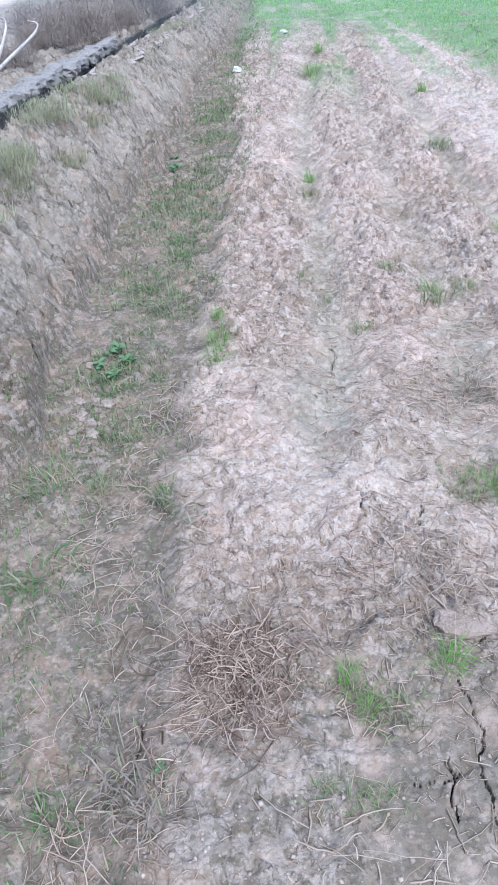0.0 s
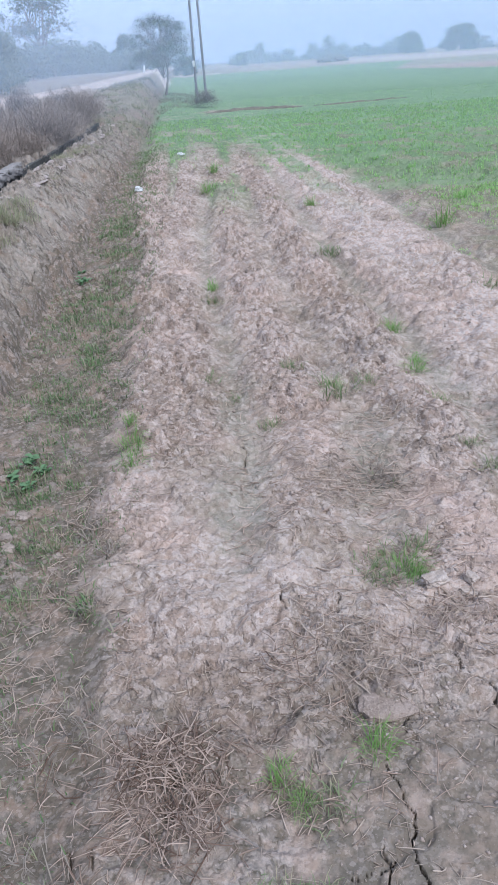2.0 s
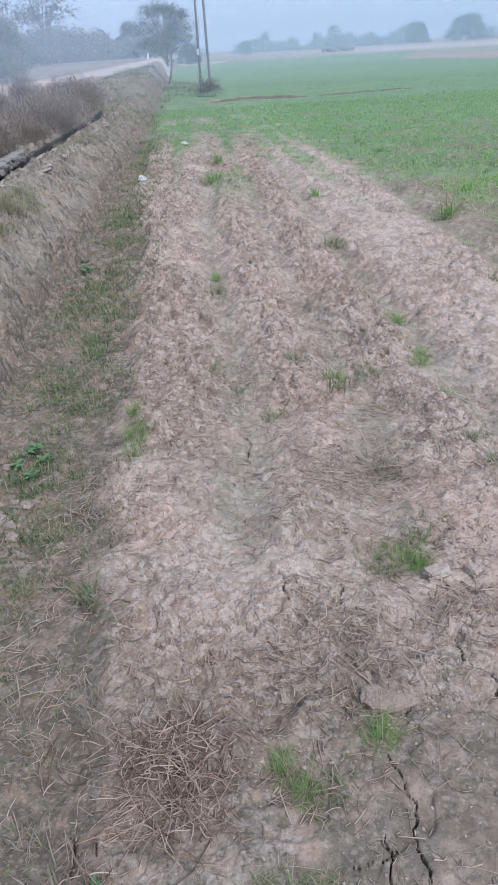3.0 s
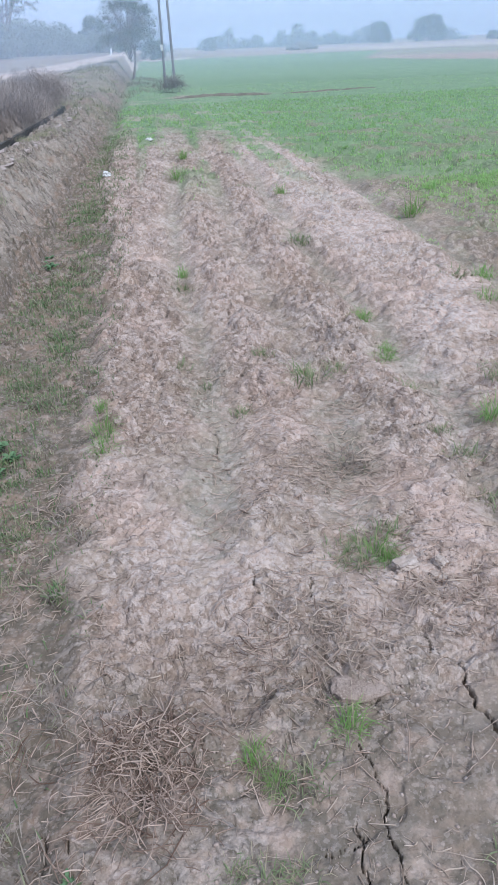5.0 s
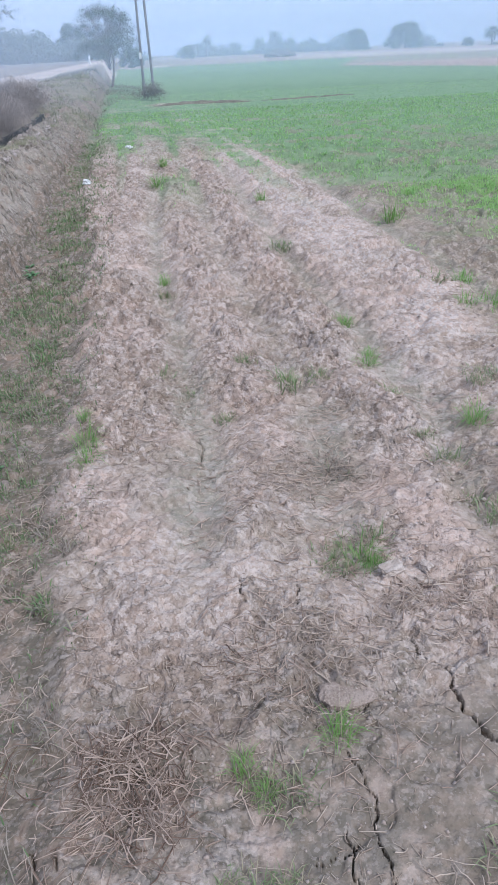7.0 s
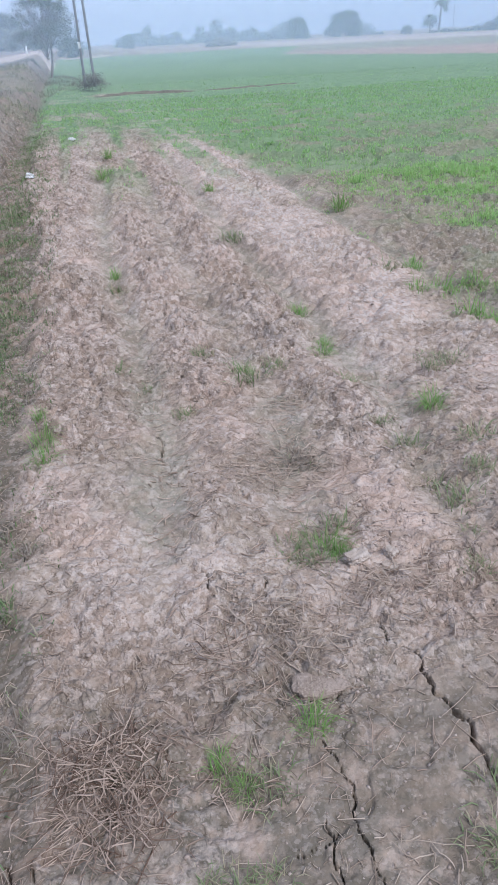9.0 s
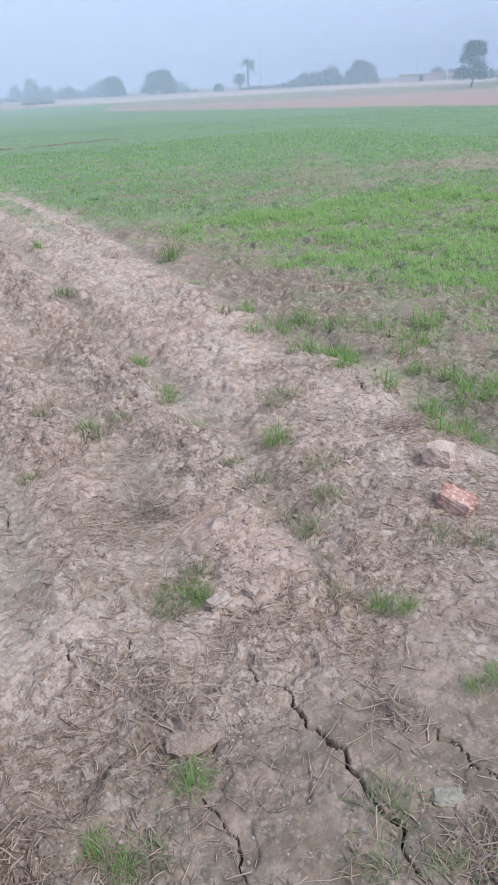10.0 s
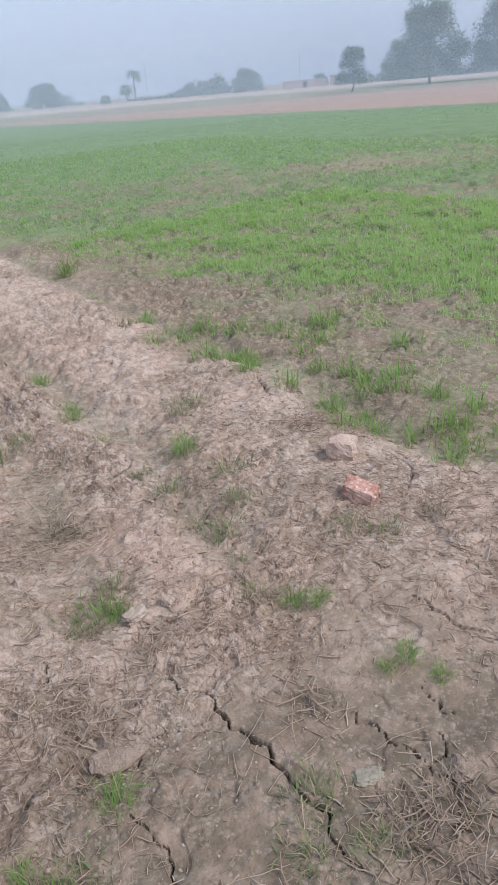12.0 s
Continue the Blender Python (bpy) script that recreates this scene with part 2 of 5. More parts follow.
def greenness(x, y):
    """How thickly the sown crop stands, 0 to 1."""
    n = fbm(x, y, 1.1, 3, 61) - 0.5
    n2 = fbm(x, y, 0.45, 2, 65) - 0.5
    edge = 3.9 - 0.55 * smooth(y, 4.0, 6.2) - 1.2 * smooth(y, 6.5, 12.5)
    right = smooth(x - edge + 1.3 * n, -0.25, 0.40)
    sparse = 0.55 * smooth(x + 0.4 * n, 2.2, 2.6) * smooth(n2, 0.0, 0.16)
    row = vnoise(x / 0.19, y / 3.0, 67) - 0.5
    far = smooth(y + 4.0 * n + 7.0 * row + 0.5 * (x - 0.8), 9.4, 18.5) * smooth(x, -1.1, -0.7)
    streak = 0.85 * smooth(row, -0.04, 0.12) * smooth(y + 3 * n, 7.6, 10.5) * smooth(x, -0.4, 0.0)
    g = np.maximum(np.maximum(np.maximum(right, sparse), far), streak)
    thin = smooth(n2 + n, 0.03, 0.22) * (1 - smooth(y + x, 20, 34))
    band = np.exp(-((0.46 * x + 0.89 * y - 14.6 - 2 * n) / 1.3) ** 2) * smooth(x, 4, 7)
    g = g * (1 - 0.52 * thin) * (1 - 0.45 * band)
    g = g * (1 - np.exp(-((y - 27.3 - 0.25 * np.sin(x)) / 0.22) ** 2) * smooth(x, 0.2, 1.2) * (1 - smooth(x, 3.6, 4.8)))
    g = g * (1 - smooth(far_line(x, y) + 1.5 * n, -1.0, 0.3))
    return g * smooth(x, -1.3, -0.9)


# ---- materials ----
def material(name):
    m = bpy.data.materials.new(name)
    m.use_nodes = True
    n, l = m.node_tree.nodes, m.node_tree.links
    return m, n, l, n["Principled BSDF"]


def mix(n, l, a, b, f):
    node = n.new("ShaderNodeMix")
    node.data_type = "RGBA"
    for sock, v in ((node.inputs[6], a), (node.inputs[7], b), (node.inputs[0], f)):
        if isinstance(v, (tuple, list)):
            sock.default_value = (*v, 1)
        elif isinstance(v, (int, float)):
            sock.default_value = v
        else:
            l.new(v, sock)
    return node.outputs[2]


def ramp(n, l, v, a, b):
    node = n.new("ShaderNodeMapRange")
    node.interpolation_type = "SMOOTHSTEP"
    node.inputs[1].default_value, node.inputs[2].default_value = a, b
    l.new(v, node.inputs[0])
    return node.outputs[0]


def times(n, l, a, b):
    node = n.new("ShaderNodeMath")
    node.operation = "MULTIPLY"
    for s, v in zip(node.inputs, (a, b)):
        if isinstance(v, (int, float)):
            s.default_value = v
        else:
            l.new(v, s)
    return node.outputs[0]


def noise_tex(n, l, scale, detail=5, rough=0.6, where="Object", stretch=None):
    tc = n.new("ShaderNodeTexCoord")
    t = n.new("ShaderNodeTexNoise")
    t.inputs["Scale"].default_value, t.inputs["Detail"].default_value, t.inputs["Roughness"].default_value = scale, detail, rough
    src = tc.outputs[where]
    if stretch:
        mp = n.new("ShaderNodeMapping")
        mp.inputs["Scale"].default_value = stretch
        l.new(src, mp.inputs[0])
        src = mp.outputs[0]
    l.new(src, t.inputs["Vector"])
    return t.outputs["Fac"]


def bump(n, l, bsdf, height, strength, distance):
    b = n.new("ShaderNodeBump")
    b.inputs["Strength"].default_value, b.inputs["Distance"].default_value = strength, distance
    l.new(height, b.inputs["Height"])
    l.new(b.outputs[0], bsdf.inputs["Normal"])


def voronoi(n, l, scale, warp):
    """Crumbs: a random value for each, and the height of each towards its middle."""
    tc, nz, add = n.new("ShaderNodeTexCoord"), n.new("ShaderNodeTexNoise"), n.new("ShaderNodeVectorMath")
    nz.inputs["Scale"].default_value, nz.inputs["Detail"].default_value = scale * 1.3, 2
    l.new(tc.outputs["Object"], nz.inputs["Vector"])
    add.operation = "MULTIPLY_ADD"
    add.inputs[1].default_value = (warp / scale,) * 3
    l.new(nz.outputs["Color"], add.inputs[0])
    l.new(tc.outputs["Object"], add.inputs[2])
    t = n.new("ShaderNodeTexVoronoi")
    t.inputs["Scale"].default_value = scale
    l.new(add.outputs[0], t.inputs["Vector"])
    sep = n.new("ShaderNodeSeparateColor")
    l.new(t.outputs["Color"], sep.inputs[0])
    return sep.outputs[0], sep.outputs[1], ramp(n, l, t.outputs["Distance"], 0.75, 0.1)


def add_up(n, l, a, b):
    node = n.new("ShaderNodeMath")
    for sock, v in zip(node.inputs, (a, b)):
        l.new(v, sock)
    return node.outputs[0]


def soil_material():
    m, n, l, p = material("field_soil")

    def attribute(name):
        att, sep = n.new("ShaderNodeAttribute"), n.new("ShaderNodeSeparateColor")
        att.attribute_name = name
        l.new(att.outputs["Color"], sep.inputs[0])
        return sep.outputs

    crust, green, plough = attribute("cover")[:3]
    bank, damp_shade, track = attribute("zone")[:3]
    silt, pink, rough = attribute("tint")[:3]
    plate = attribute("bare")[0]
    big, mid, fine, grit = noise_tex(n, l, 1.6, 4), noise_tex(n, l, 9, 6, 0.7), noise_tex(n, l, 34, 5, 0.65), noise_tex(n, l, 140, 4, 0.7)
    lump, kind, dome = voronoi(n, l, 40, 1.6)
    crumb, kind2, dome2 = voronoi(n, l, 120, 1.2)
    c = mix(n, l, SOIL_DARK, SOIL, ramp(n, l, mid, 0.30, 0.58))
    c = mix(n, l, c, SOIL_PINK, times(n, l, pink, ramp(n, l, big, 0.36, 0.60)))
    c = mix(n, l, c, SILT, times(n, l, silt, ramp(n, l, mid, 0.28, 0.55)))
    c = mix(n, l, c, CLAY, times(n, l, plate, ramp(n, l, mid, 0.22, 0.50)))
    c = mix(n, l, c, DAMP_SHADE, times(n, l, damp_shade, ramp(n, l, mid, 0.34, 0.58)))
    c = mix(n, l, c, BANK, times(n, l, bank, ramp(n, l, mid, 0.32, 0.50)))
    streak = noise_tex(n, l, 8, 6, 0.7, stretch=(0.55, 1.5, 0.6))
    c = mix(n, l, c, (0.115, 0.098, 0.080), times(n, l, times(n, l, bank, ramp(n, l, streak, 0.51, 0.58)), 0.8))
    c = mix(n, l, c, CRUST, times(n, l, crust, ramp(n, l, fine, 0.40, 0.58)))
    # crumbs of paler and darker soil, and chaff
    c = mix(n, l, c, FLAKE, times(n, l, times(n, l, ramp(n, l, lump, 0.62, 0.78), rough), 0.50))
    c = mix(n, l, c, SOIL_DARK, times(n, l, times(n, l, ramp(n, l, lump, 0.38, 0.14), rough), 0.55))
    c = mix(n, l, c, FLAKE, times(n, l, ramp(n, l, crumb, 0.80, 0.92), 0.20))
    c = mix(n, l, c, DARK_FLECK, times(n, l, times(n, l, ramp(n, l, kind2, 0.20, 0.10), rough), 0.22))
    litter, crumbly = noise_tex(n, l, 5.5, 9, 0.74), noise_tex(n, l, 21, 8, 0.78)
    c = mix(n, l, c, CHAFF, times(n, l, ramp(n, l, litter, 0.51, 0.59), 0.40))
    # darker in seams and pits, where crumbly and grit lower the bump
    c = mix(n, l, c, DARK_FLECK, times(n, l, times(n, l, ramp(n, l, crumbly, 0.58, 0.65), rough), 0.34))
    c = mix(n, l, c, DARK_FLECK, times(n, l, times(n, l, ramp(n, l, grit, 0.40, 0.33), rough), 0.20))
    c = mix(n, l, c, PLOUGHED, plough)
    c = mix(n, l, c, TRACK, track)
    c = mix(n, l, c, mix(n, l, CROP_A, CROP_B, ramp(n, l, big, 0.35, 0.65)), times(n, l, green, 0.94))
    l.new(c, p.inputs["Base Color"])
    p.inputs["Roughness"].default_value = 0.95
    p.inputs["Specular IOR Level"].default_value = 0.15
    h = add_up(n, l, times(n, l, times(n, l, times(n, l, dome, kind), rough), 0.55), times(n, l, times(n, l, times(n, l, dome2, kind2), rough), 0.34))
    h = add_up(n, l, h, add_up(n, l, times(n, l, grit, 0.16), times(n, l, times(n, l, crumbly, rough), -0.30)))
    bump(n, l, p, h, 1.0, 0.018)
    return m


def leaf_material(name, a, b, dry=None, dry_share=0.0, glow=0.25):
    m, n, l, p = material(name)
    geo = n.new("ShaderNodeNewGeometry")
    c = mix(n, l, a, b, geo.outputs["Random Per Island"])
    if dry:
        w = n.new("ShaderNodeTexWhiteNoise")
        w.noise_dimensions = "1D"
        l.new(geo.outputs["Random Per Island"], w.inputs["W"])
        c = mix(n, l, c, dry, ramp(n, l, w.outputs["Value"], 1 - dry_share - 0.02, 1 - dry_share + 0.02))
    c = mix(n, l, c, tuple(v * 0.6 for v in a), times(n, l, noise_tex(n, l, 3.0, 3), 0.5))
    l.new(c, p.inputs["Base Color"])
    p.inputs["Roughness"].default_value = 0.6
    p.inputs["Specular IOR Level"].default_value = 0.25
    tr = n.new("ShaderNodeBsdfTranslucent")
    l.new(c, tr.inputs["Color"])
    ms = n.new("ShaderNodeMixShader")
    ms.inputs[0].default_value = glow
    l.new(p.outputs[0], ms.inputs[1])
    l.new(tr.outputs[0], ms.inputs[2])
    l.new(ms.outputs[0], n["Material Output"].inputs["Surface"])
    return m


def rough_material(name, a, b, scale=12.0, c3=None, rough=0.9, relief=0.6, dist=0.01, stretch=None):
    m, n, l, p = material(name)
    f, g = noise_tex(n, l, scale, 6, 0.65, stretch=stretch), noise_tex(n, l, scale * 6, 4, 0.7, stretch=stretch)
    c = mix(n, l, a, b, ramp(n, l, f, 0.36, 0.64))
    if c3:
        c = mix(n, l, c, c3, ramp(n, l, g, 0.52, 0.66))
    c = mix(n, l, c, tuple(v * 0.55 for v in a), times(n, l, ramp(n, l, g, 0.48, 0.32), 0.7))
    l.new(c, p.inputs["Base Color"])
    p.inputs["Roughness"].default_value = rough
    p.inputs["Specular IOR Level"].default_value = 0.2
    bump(n, l, p, g, relief, dist)
    return m


def straw_material(name, a, b):
    m, n, l, p = material(name)
    geo, info, w = n.new("ShaderNodeNewGeometry"), n.new("ShaderNodeObjectInfo"), n.new("ShaderNodeTexWhiteNoise")
    w.noise_dimensions = "2D"
    pair = n.new("ShaderNodeCombineXYZ")
    l.new(geo.outputs["Random Per Island"], pair.inputs[0])
    l.new(info.outputs["Random"], pair.inputs[1])
    l.new(pair.outputs[0], w.inputs["Vector"])
    c = mix(n, l, a, b, w.outputs["Value"])
    c = mix(n, l, c, tuple(v * 0.6 for v in a), times(n, l, noise_tex(n, l, 40, 3), 0.5))
    l.new(c, p.inputs["Base Color"])
    p.inputs["Roughness"].default_value = 0.75
    p.inputs["Specular IOR Level"].default_value = 0.3
    return m


SOIL, SOIL_DARK, SOIL_PINK = (0.435, 0.331, 0.260), (0.215, 0.156, 0.114), (0.52, 0.391, 0.322)
CRUST, DAMP_SHADE, BANK, DARK_FLECK = (0.52, 0.445, 0.395), (0.143, 0.121, 0.092), (0.285, 0.250, 0.207), (0.075, 0.06, 0.045)
CHAFF, CLAY, SILT = (0.225, 0.172, 0.128), (0.312, 0.246, 0.192), (0.275, 0.246, 0.190)
FLAKE = (0.61, 0.515, 0.455)
PLOUGHED, TRACK = (0.42, 0.30, 0.25), (0.50, 0.41, 0.35)
CROP_A, CROP_B = (0.155, 0.255, 0.12), (0.205, 0.30, 0.155)

SOIL_MAT = soil_material()
WHEAT_MAT = leaf_material("young_crop_leaf", (0.38, 0.62, 0.195), (0.56, 0.745, 0.335), (0.64, 0.60, 0.40), 0.14, 0.6)
FAR_CROP_MAT = leaf_material("far_crop_leaf", (0.35, 0.57, 0.20), (0.50, 0.68, 0.31), (0.55, 0.54, 0.35), 0.11, 0.6)
TUFT_MAT = leaf_material("green_grass_leaf", (0.19, 0.345, 0.085), (0.33, 0.49, 0.175), (0.52, 0.45, 0.30), 0.18, 0.45)
GREY_TUFT_MAT = leaf_material("dusty_grass_leaf", (0.20, 0.26, 0.12), (0.34, 0.39, 0.21), (0.50, 0.42, 0.30), 0.30, 0.4)
FURROW_WEED_MAT = leaf_material("furrow_weed_leaf", (0.115, 0.18, 0.075), (0.25, 0.34, 0.15), (0.42, 0.36, 0.26), 0.32, 0.3)
DEAD_MAT = leaf_material("dead_grass", (0.17, 0.14, 0.11), (0.44, 0.375, 0.31), (0.30, 0.31, 0.18), 0.12, 0.2)
WEED_MAT = leaf_material("weed_leaf", (0.13, 0.24, 0.11), (0.21, 0.32, 0.17), None, 0, 0.25)
DRY_MAT = leaf_material("dry_brush", (0.22, 0.18, 0.15), (0.50, 0.42, 0.36), None, 0, 0.15)
CREST_MAT = leaf_material("crest_grass", (0.29, 0.31, 0.17), (0.44, 0.45, 0.28), (0.52, 0.46, 0.34), 0.35, 0.45)
TREE_MAT = leaf_material("tree_leaf", (0.06, 0.095, 0.05), (0.10, 0.14, 0.075), None, 0, 0.2)
ACACIA_MAT = leaf_material("feathery_leaf", (0.060, 0.085, 0.05), (0.115, 0.14, 0.085), None, 0, 0.2)
# distance haze is put into this pale leaf colour
TREE_GREY_MAT = leaf_material("hazed_tree_leaf", (0.20, 0.235, 0.19), (0.31, 0.345, 0.28), None, 0, 0.3)
SCRUB_MAT = leaf_material("scrub_twig", (0.15, 0.14, 0.10), (0.24, 0.21, 0.16), None, 0, 0.2)
RANK_MAT = leaf_material("rank_grass", (0.14, 0.18, 0.09), (0.30, 0.32, 0.19), (0.42, 0.35, 0.28), 0.45, 0.35)
BANK_GRASS_MAT = leaf_material("bank_stubble", (0.14, 0.13, 0.08), (0.40, 0.36, 0.27), (0.55, 0.48, 0.38), 0.3, 0.2)
BARK_MAT = rough_material("bark", (0.13, 0.10, 0.08), (0.22, 0.18, 0.15), 6.0, stretch=(1, 1, 0.2))
STRAW_MAT = straw_material("straw", (0.29, 0.218, 0.165), (0.57, 0.465, 0.375))
STALK_MAT = straw_material("tan_stalk", (0.34, 0.245, 0.185), (0.62, 0.485, 0.395))
OLD_STRAW_MAT = straw_material("weathered_straw", (0.13, 0.078, 0.052), (0.66, 0.52, 0.42))
CRUMB_MAT = straw_material("soil_crumb", (0.30, 0.23, 0.185), (0.52, 0.43, 0.37))
BRICK_MAT = rough_material("worn_red_brick", (0.43, 0.215, 0.165), (0.62, 0.43, 0.365), 8.0, (0.72, 0.60, 0.54), relief=0.35)
STONE_MAT = rough_material("pale_clod", (0.37, 0.30, 0.245), (0.52, 0.44, 0.38), 22.0)
PINK_STONE_MAT = rough_material("dusty_brick", (0.52, 0.395, 0.335), (0.62, 0.50, 0.43), 14.0, (0.50, 0.36, 0.30))
CRUST_MAT = rough_material("soil_crust", (0.27, 0.208, 0.164), (0.35, 0.277, 0.227), 24.0, (0.41, 0.335, 0.285), relief=0.7, dist=0.010)
RIDGE_MAT = rough_material("bare_ridge_earth", (0.11, 0.10, 0.068), (0.18, 0.155, 0.11), 5.0, (0.24, 0.205, 0.15))
CLOD_MAT = rough_material("soil_clod", (0.25, 0.20, 0.16), (0.40, 0.33, 0.28), 9.0)
GREY_STONE_MAT = rough_material("grey_stone", (0.28, 0.26, 0.205), (0.37, 0.345, 0.28), 20.0)
CONCRETE_MAT = rough_material("old_concrete", (0.38, 0.345, 0.32), (0.54, 0.49, 0.46), 7.0)
DARK_WALL_MAT = rough_material("dark_channel_wall", (0.07, 0.07, 0.065), (0.13, 0.125, 0.115), 9.0)
OLD_WALL_MAT = rough_material("sooty_wall_top", (0.20, 0.185, 0.17), (0.29, 0.268, 0.25), 9.0, (0.33, 0.30, 0.275))
CAP_MAT = rough_material("crumbling_mortar", (0.36, 0.30, 0.26), (0.50, 0.42, 0.375), 11.0, (0.27, 0.23, 0.20))
MUD_MAT = rough_material("wet_mud", (0.05, 0.05, 0.05), (0.09, 0.09, 0.085), 5.0, rough=0.45)
PLASTIC_MAT = rough_material("white_litter", (0.60, 0.60, 0.58), (0.70, 0.70, 0.68), 30.0, rough=0.5)
# bluish grey of the poles takes the haze tint into the colour
POLE_MAT = rough_material("hazed_grey_pole", (0.165, 0.165, 0.17), (0.25, 0.25, 0.255), 5.0, stretch=(1, 1, 0.15))
PLASTER_MAT = rough_material("pink_plaster", (0.50, 0.34, 0.29), (0.58, 0.42, 0.36), 1.5)
ROOF_MAT = rough_material("pale_roof_sheet", (0.70, 0.70, 0.70), (0.78, 0.78, 0.78), 2.0)
OLD_ROOF_MAT = rough_material("old_tile_roof", (0.20, 0.14, 0.12), (0.28, 0.20, 0.17), 2.0)
DARK_MAT = rough_material("dark_opening", (0.03, 0.03, 0.03), (0.05, 0.05, 0.05), 2.0)
HEAP_MAT = rough_material("dung_heap", (0.08, 0.065, 0.05), (0.14, 0.115, 0.09), 3.0)


# ---- mesh helpers ----
def link_mesh(name, verts, faces, mat, parent=None, smooth_shade=False):
    me = bpy.data.meshes.new(name)
    me.from_pydata([tuple(v) for v in verts], [], [tuple(f) for f in faces])
    me.materials.append(mat)
    if smooth_shade:
        me.polygons.foreach_set("use_smooth", [True] * len(me.polygons))
    me.update()
    ob = new(name, me)
    if parent is not None:
        ob.parent = parent
    return ob


def link_arrays(name, verts, quads, tris, mat, parent=None, smooth_shade=False):
    """One mesh from arrays of corners, of quads and of triangles."""
    me = bpy.data.meshes.new(name)
    nq, nt = len(quads), len(tris)
    me.vertices.add(len(verts))
    me.vertices.foreach_set("co", np.asarray(verts, np.float32).ravel())
    loops = np.concatenate([np.asarray(quads, np.int32).ravel(), np.asarray(tris, np.int32).ravel()])
    me.loops.add(len(loops))
    me.loops.foreach_set("vertex_index", loops)
    me.polygons.add(nq + nt)
    starts = np.concatenate([np.arange(nq) * 4, nq * 4 + np.arange(nt) * 3]).astype(np.int32)
    me.polygons.foreach_set("loop_start", starts)
    if smooth_shade:
        me.polygons.foreach_set("use_smooth", np.ones(nq + nt, bool))
    me.materials.append(mat)
    me.update(calc_edges=True)
    ob = new(name, me)
    if parent is not None:
        ob.parent = parent
    return ob


def part(name, bm, mat, parent, label=""):
    me = bpy.data.meshes.new(name)
    bm.to_mesh(me)
    bm.free()
    me.materials.append(mat)
    ob = new(name, me)
    ob.parent = parent
    return tagged(ob, label)


def blade_arrays(rng, root, height, lean, width, heading):
    """Bent tapering blades: arrays of roots (n,3), lengths, leans in radians, widths and headings."""
    n = len(root)
    d = np.stack([np.cos(heading), np.sin(heading), np.zeros(n)], 1)
    s = np.stack([-np.sin(heading), np.cos(heading), np.zeros(n)], 1)
    up = np.array([[0, 0, 1.0]])
    mid = root + (d * np.sin(lean * 0.6)[:, None] + up * np.cos(lean * 0.6)[:, None]) * (height * 0.55)[:, None]
    tip = mid + (d * np.sin(lean * 1.6)[:, None] + up * np.cos(lean * 1.6)[:, None]) * (height * 0.45)[:, None]
    w = (s * width[:, None]) * 0.5
    v = np.stack([root - w, root + w, mid + w * 0.8, mid - w * 0.8, tip], 1).reshape(-1, 3)
    k = np.arange(n)[:, None] * 5
    return v, k + np.array([[0, 1, 2, 3]]), k + np.array([[3, 2, 4]])


def tube_arrays(points, radii, sides=3, base=0):
    """A tube along (m, 3) points."""
    pts = np.asarray(points, float)
    m = len(pts)
    t = np.gradient(pts, axis=0)
    t /= np.linalg.norm(t, axis=1)[:, None] + 1e-9
    ref = np.where(np.abs(t[:, 2:3]) > 0.9, np.array([[1.0, 0, 0]]), np.array([[0, 0, 1.0]]))
    a = np.cross(t, ref)
    a /= np.linalg.norm(a, axis=1)[:, None] + 1e-9
    b = np.cross(t, a)
    ang = np.arange(sides) * 2 * math.pi / sides
    ring = a[:, None, :] * np.cos(ang)[None, :, None] + b[:, None, :] * np.sin(ang)[None, :, None]
    v = (pts[:, None, :] + ring * np.asarray(radii)[:, None, None]).reshape(-1, 3)
    q = []
    for i in range(m - 1):
        for j in range(sides):
            q.append((base + i * sides + j, base + i * sides + (j + 1) % sides, base + (i + 1) * sides + (j + 1) % sides, base + (i + 1) * sides + j))
    return v, q


def straw_arrays(rng, x, y, length, heading, lift, radius, pitch, drape=True):
    """Many bent straws at once: four rings of three corners each."""
    n = len(x)
    s = np.linspace(-0.5, 0.5, 3)
    bend = rng.normal(0, 0.13, n)
    out = []
    for k, u in enumerate(s):
        h = heading + bend * u * 1.6
        px = x + np.cos(h) * u * length * np.cos(pitch)
        py = y + np.sin(h) * u * length * np.cos(pitch)
        out.append((px, py, u))
    px, py = np.stack([o[0] for o in out], 1), np.stack([o[1] for o in out], 1)
    zc = land(x, y, True)
    zz = np.maximum(land(px.ravel(), py.ravel(), True).reshape(px.shape), zc[:, None] - 0.02) if drape else zc[:, None] + px * 0
    zz = zz + lift[:, None] + radius[:, None] + (s[None, :] + 0.5) * (length * np.sin(pitch))[:, None]
    arch = rng.uniform(0, 0.05, n) * length
    zz = zz + arch[:, None] * (1 - (2 * s[None, :]) ** 2) * 0.8
    nx, ny = -np.sin(heading), np.cos(heading)
    ring = []
    taper = np.array([0.9, 1.0, 0.6])
    for ang in (90, 210, 330):
        c, sn = math.cos(radians(ang)), math.sin(radians(ang))
        rr = radius[:, None] * taper[None, :]
        ring.append(np.stack([px + nx[:, None] * c * rr, py + ny[:, None] * c * rr, zz + sn * rr], 2))
    v = np.stack(ring, 2).reshape(-1, 3)
    quads = []
    for i in range(2):
        for j in range(3):
            quads.append((i * 3 + j, i * 3 + (j + 1) % 3, (i + 1) * 3 + (j + 1) % 3, (i + 1) * 3 + j))
    q = (np.arange(n)[:, None, None] * 9 + np.array(quads)[None]).reshape(-1, 4)
    return v, q


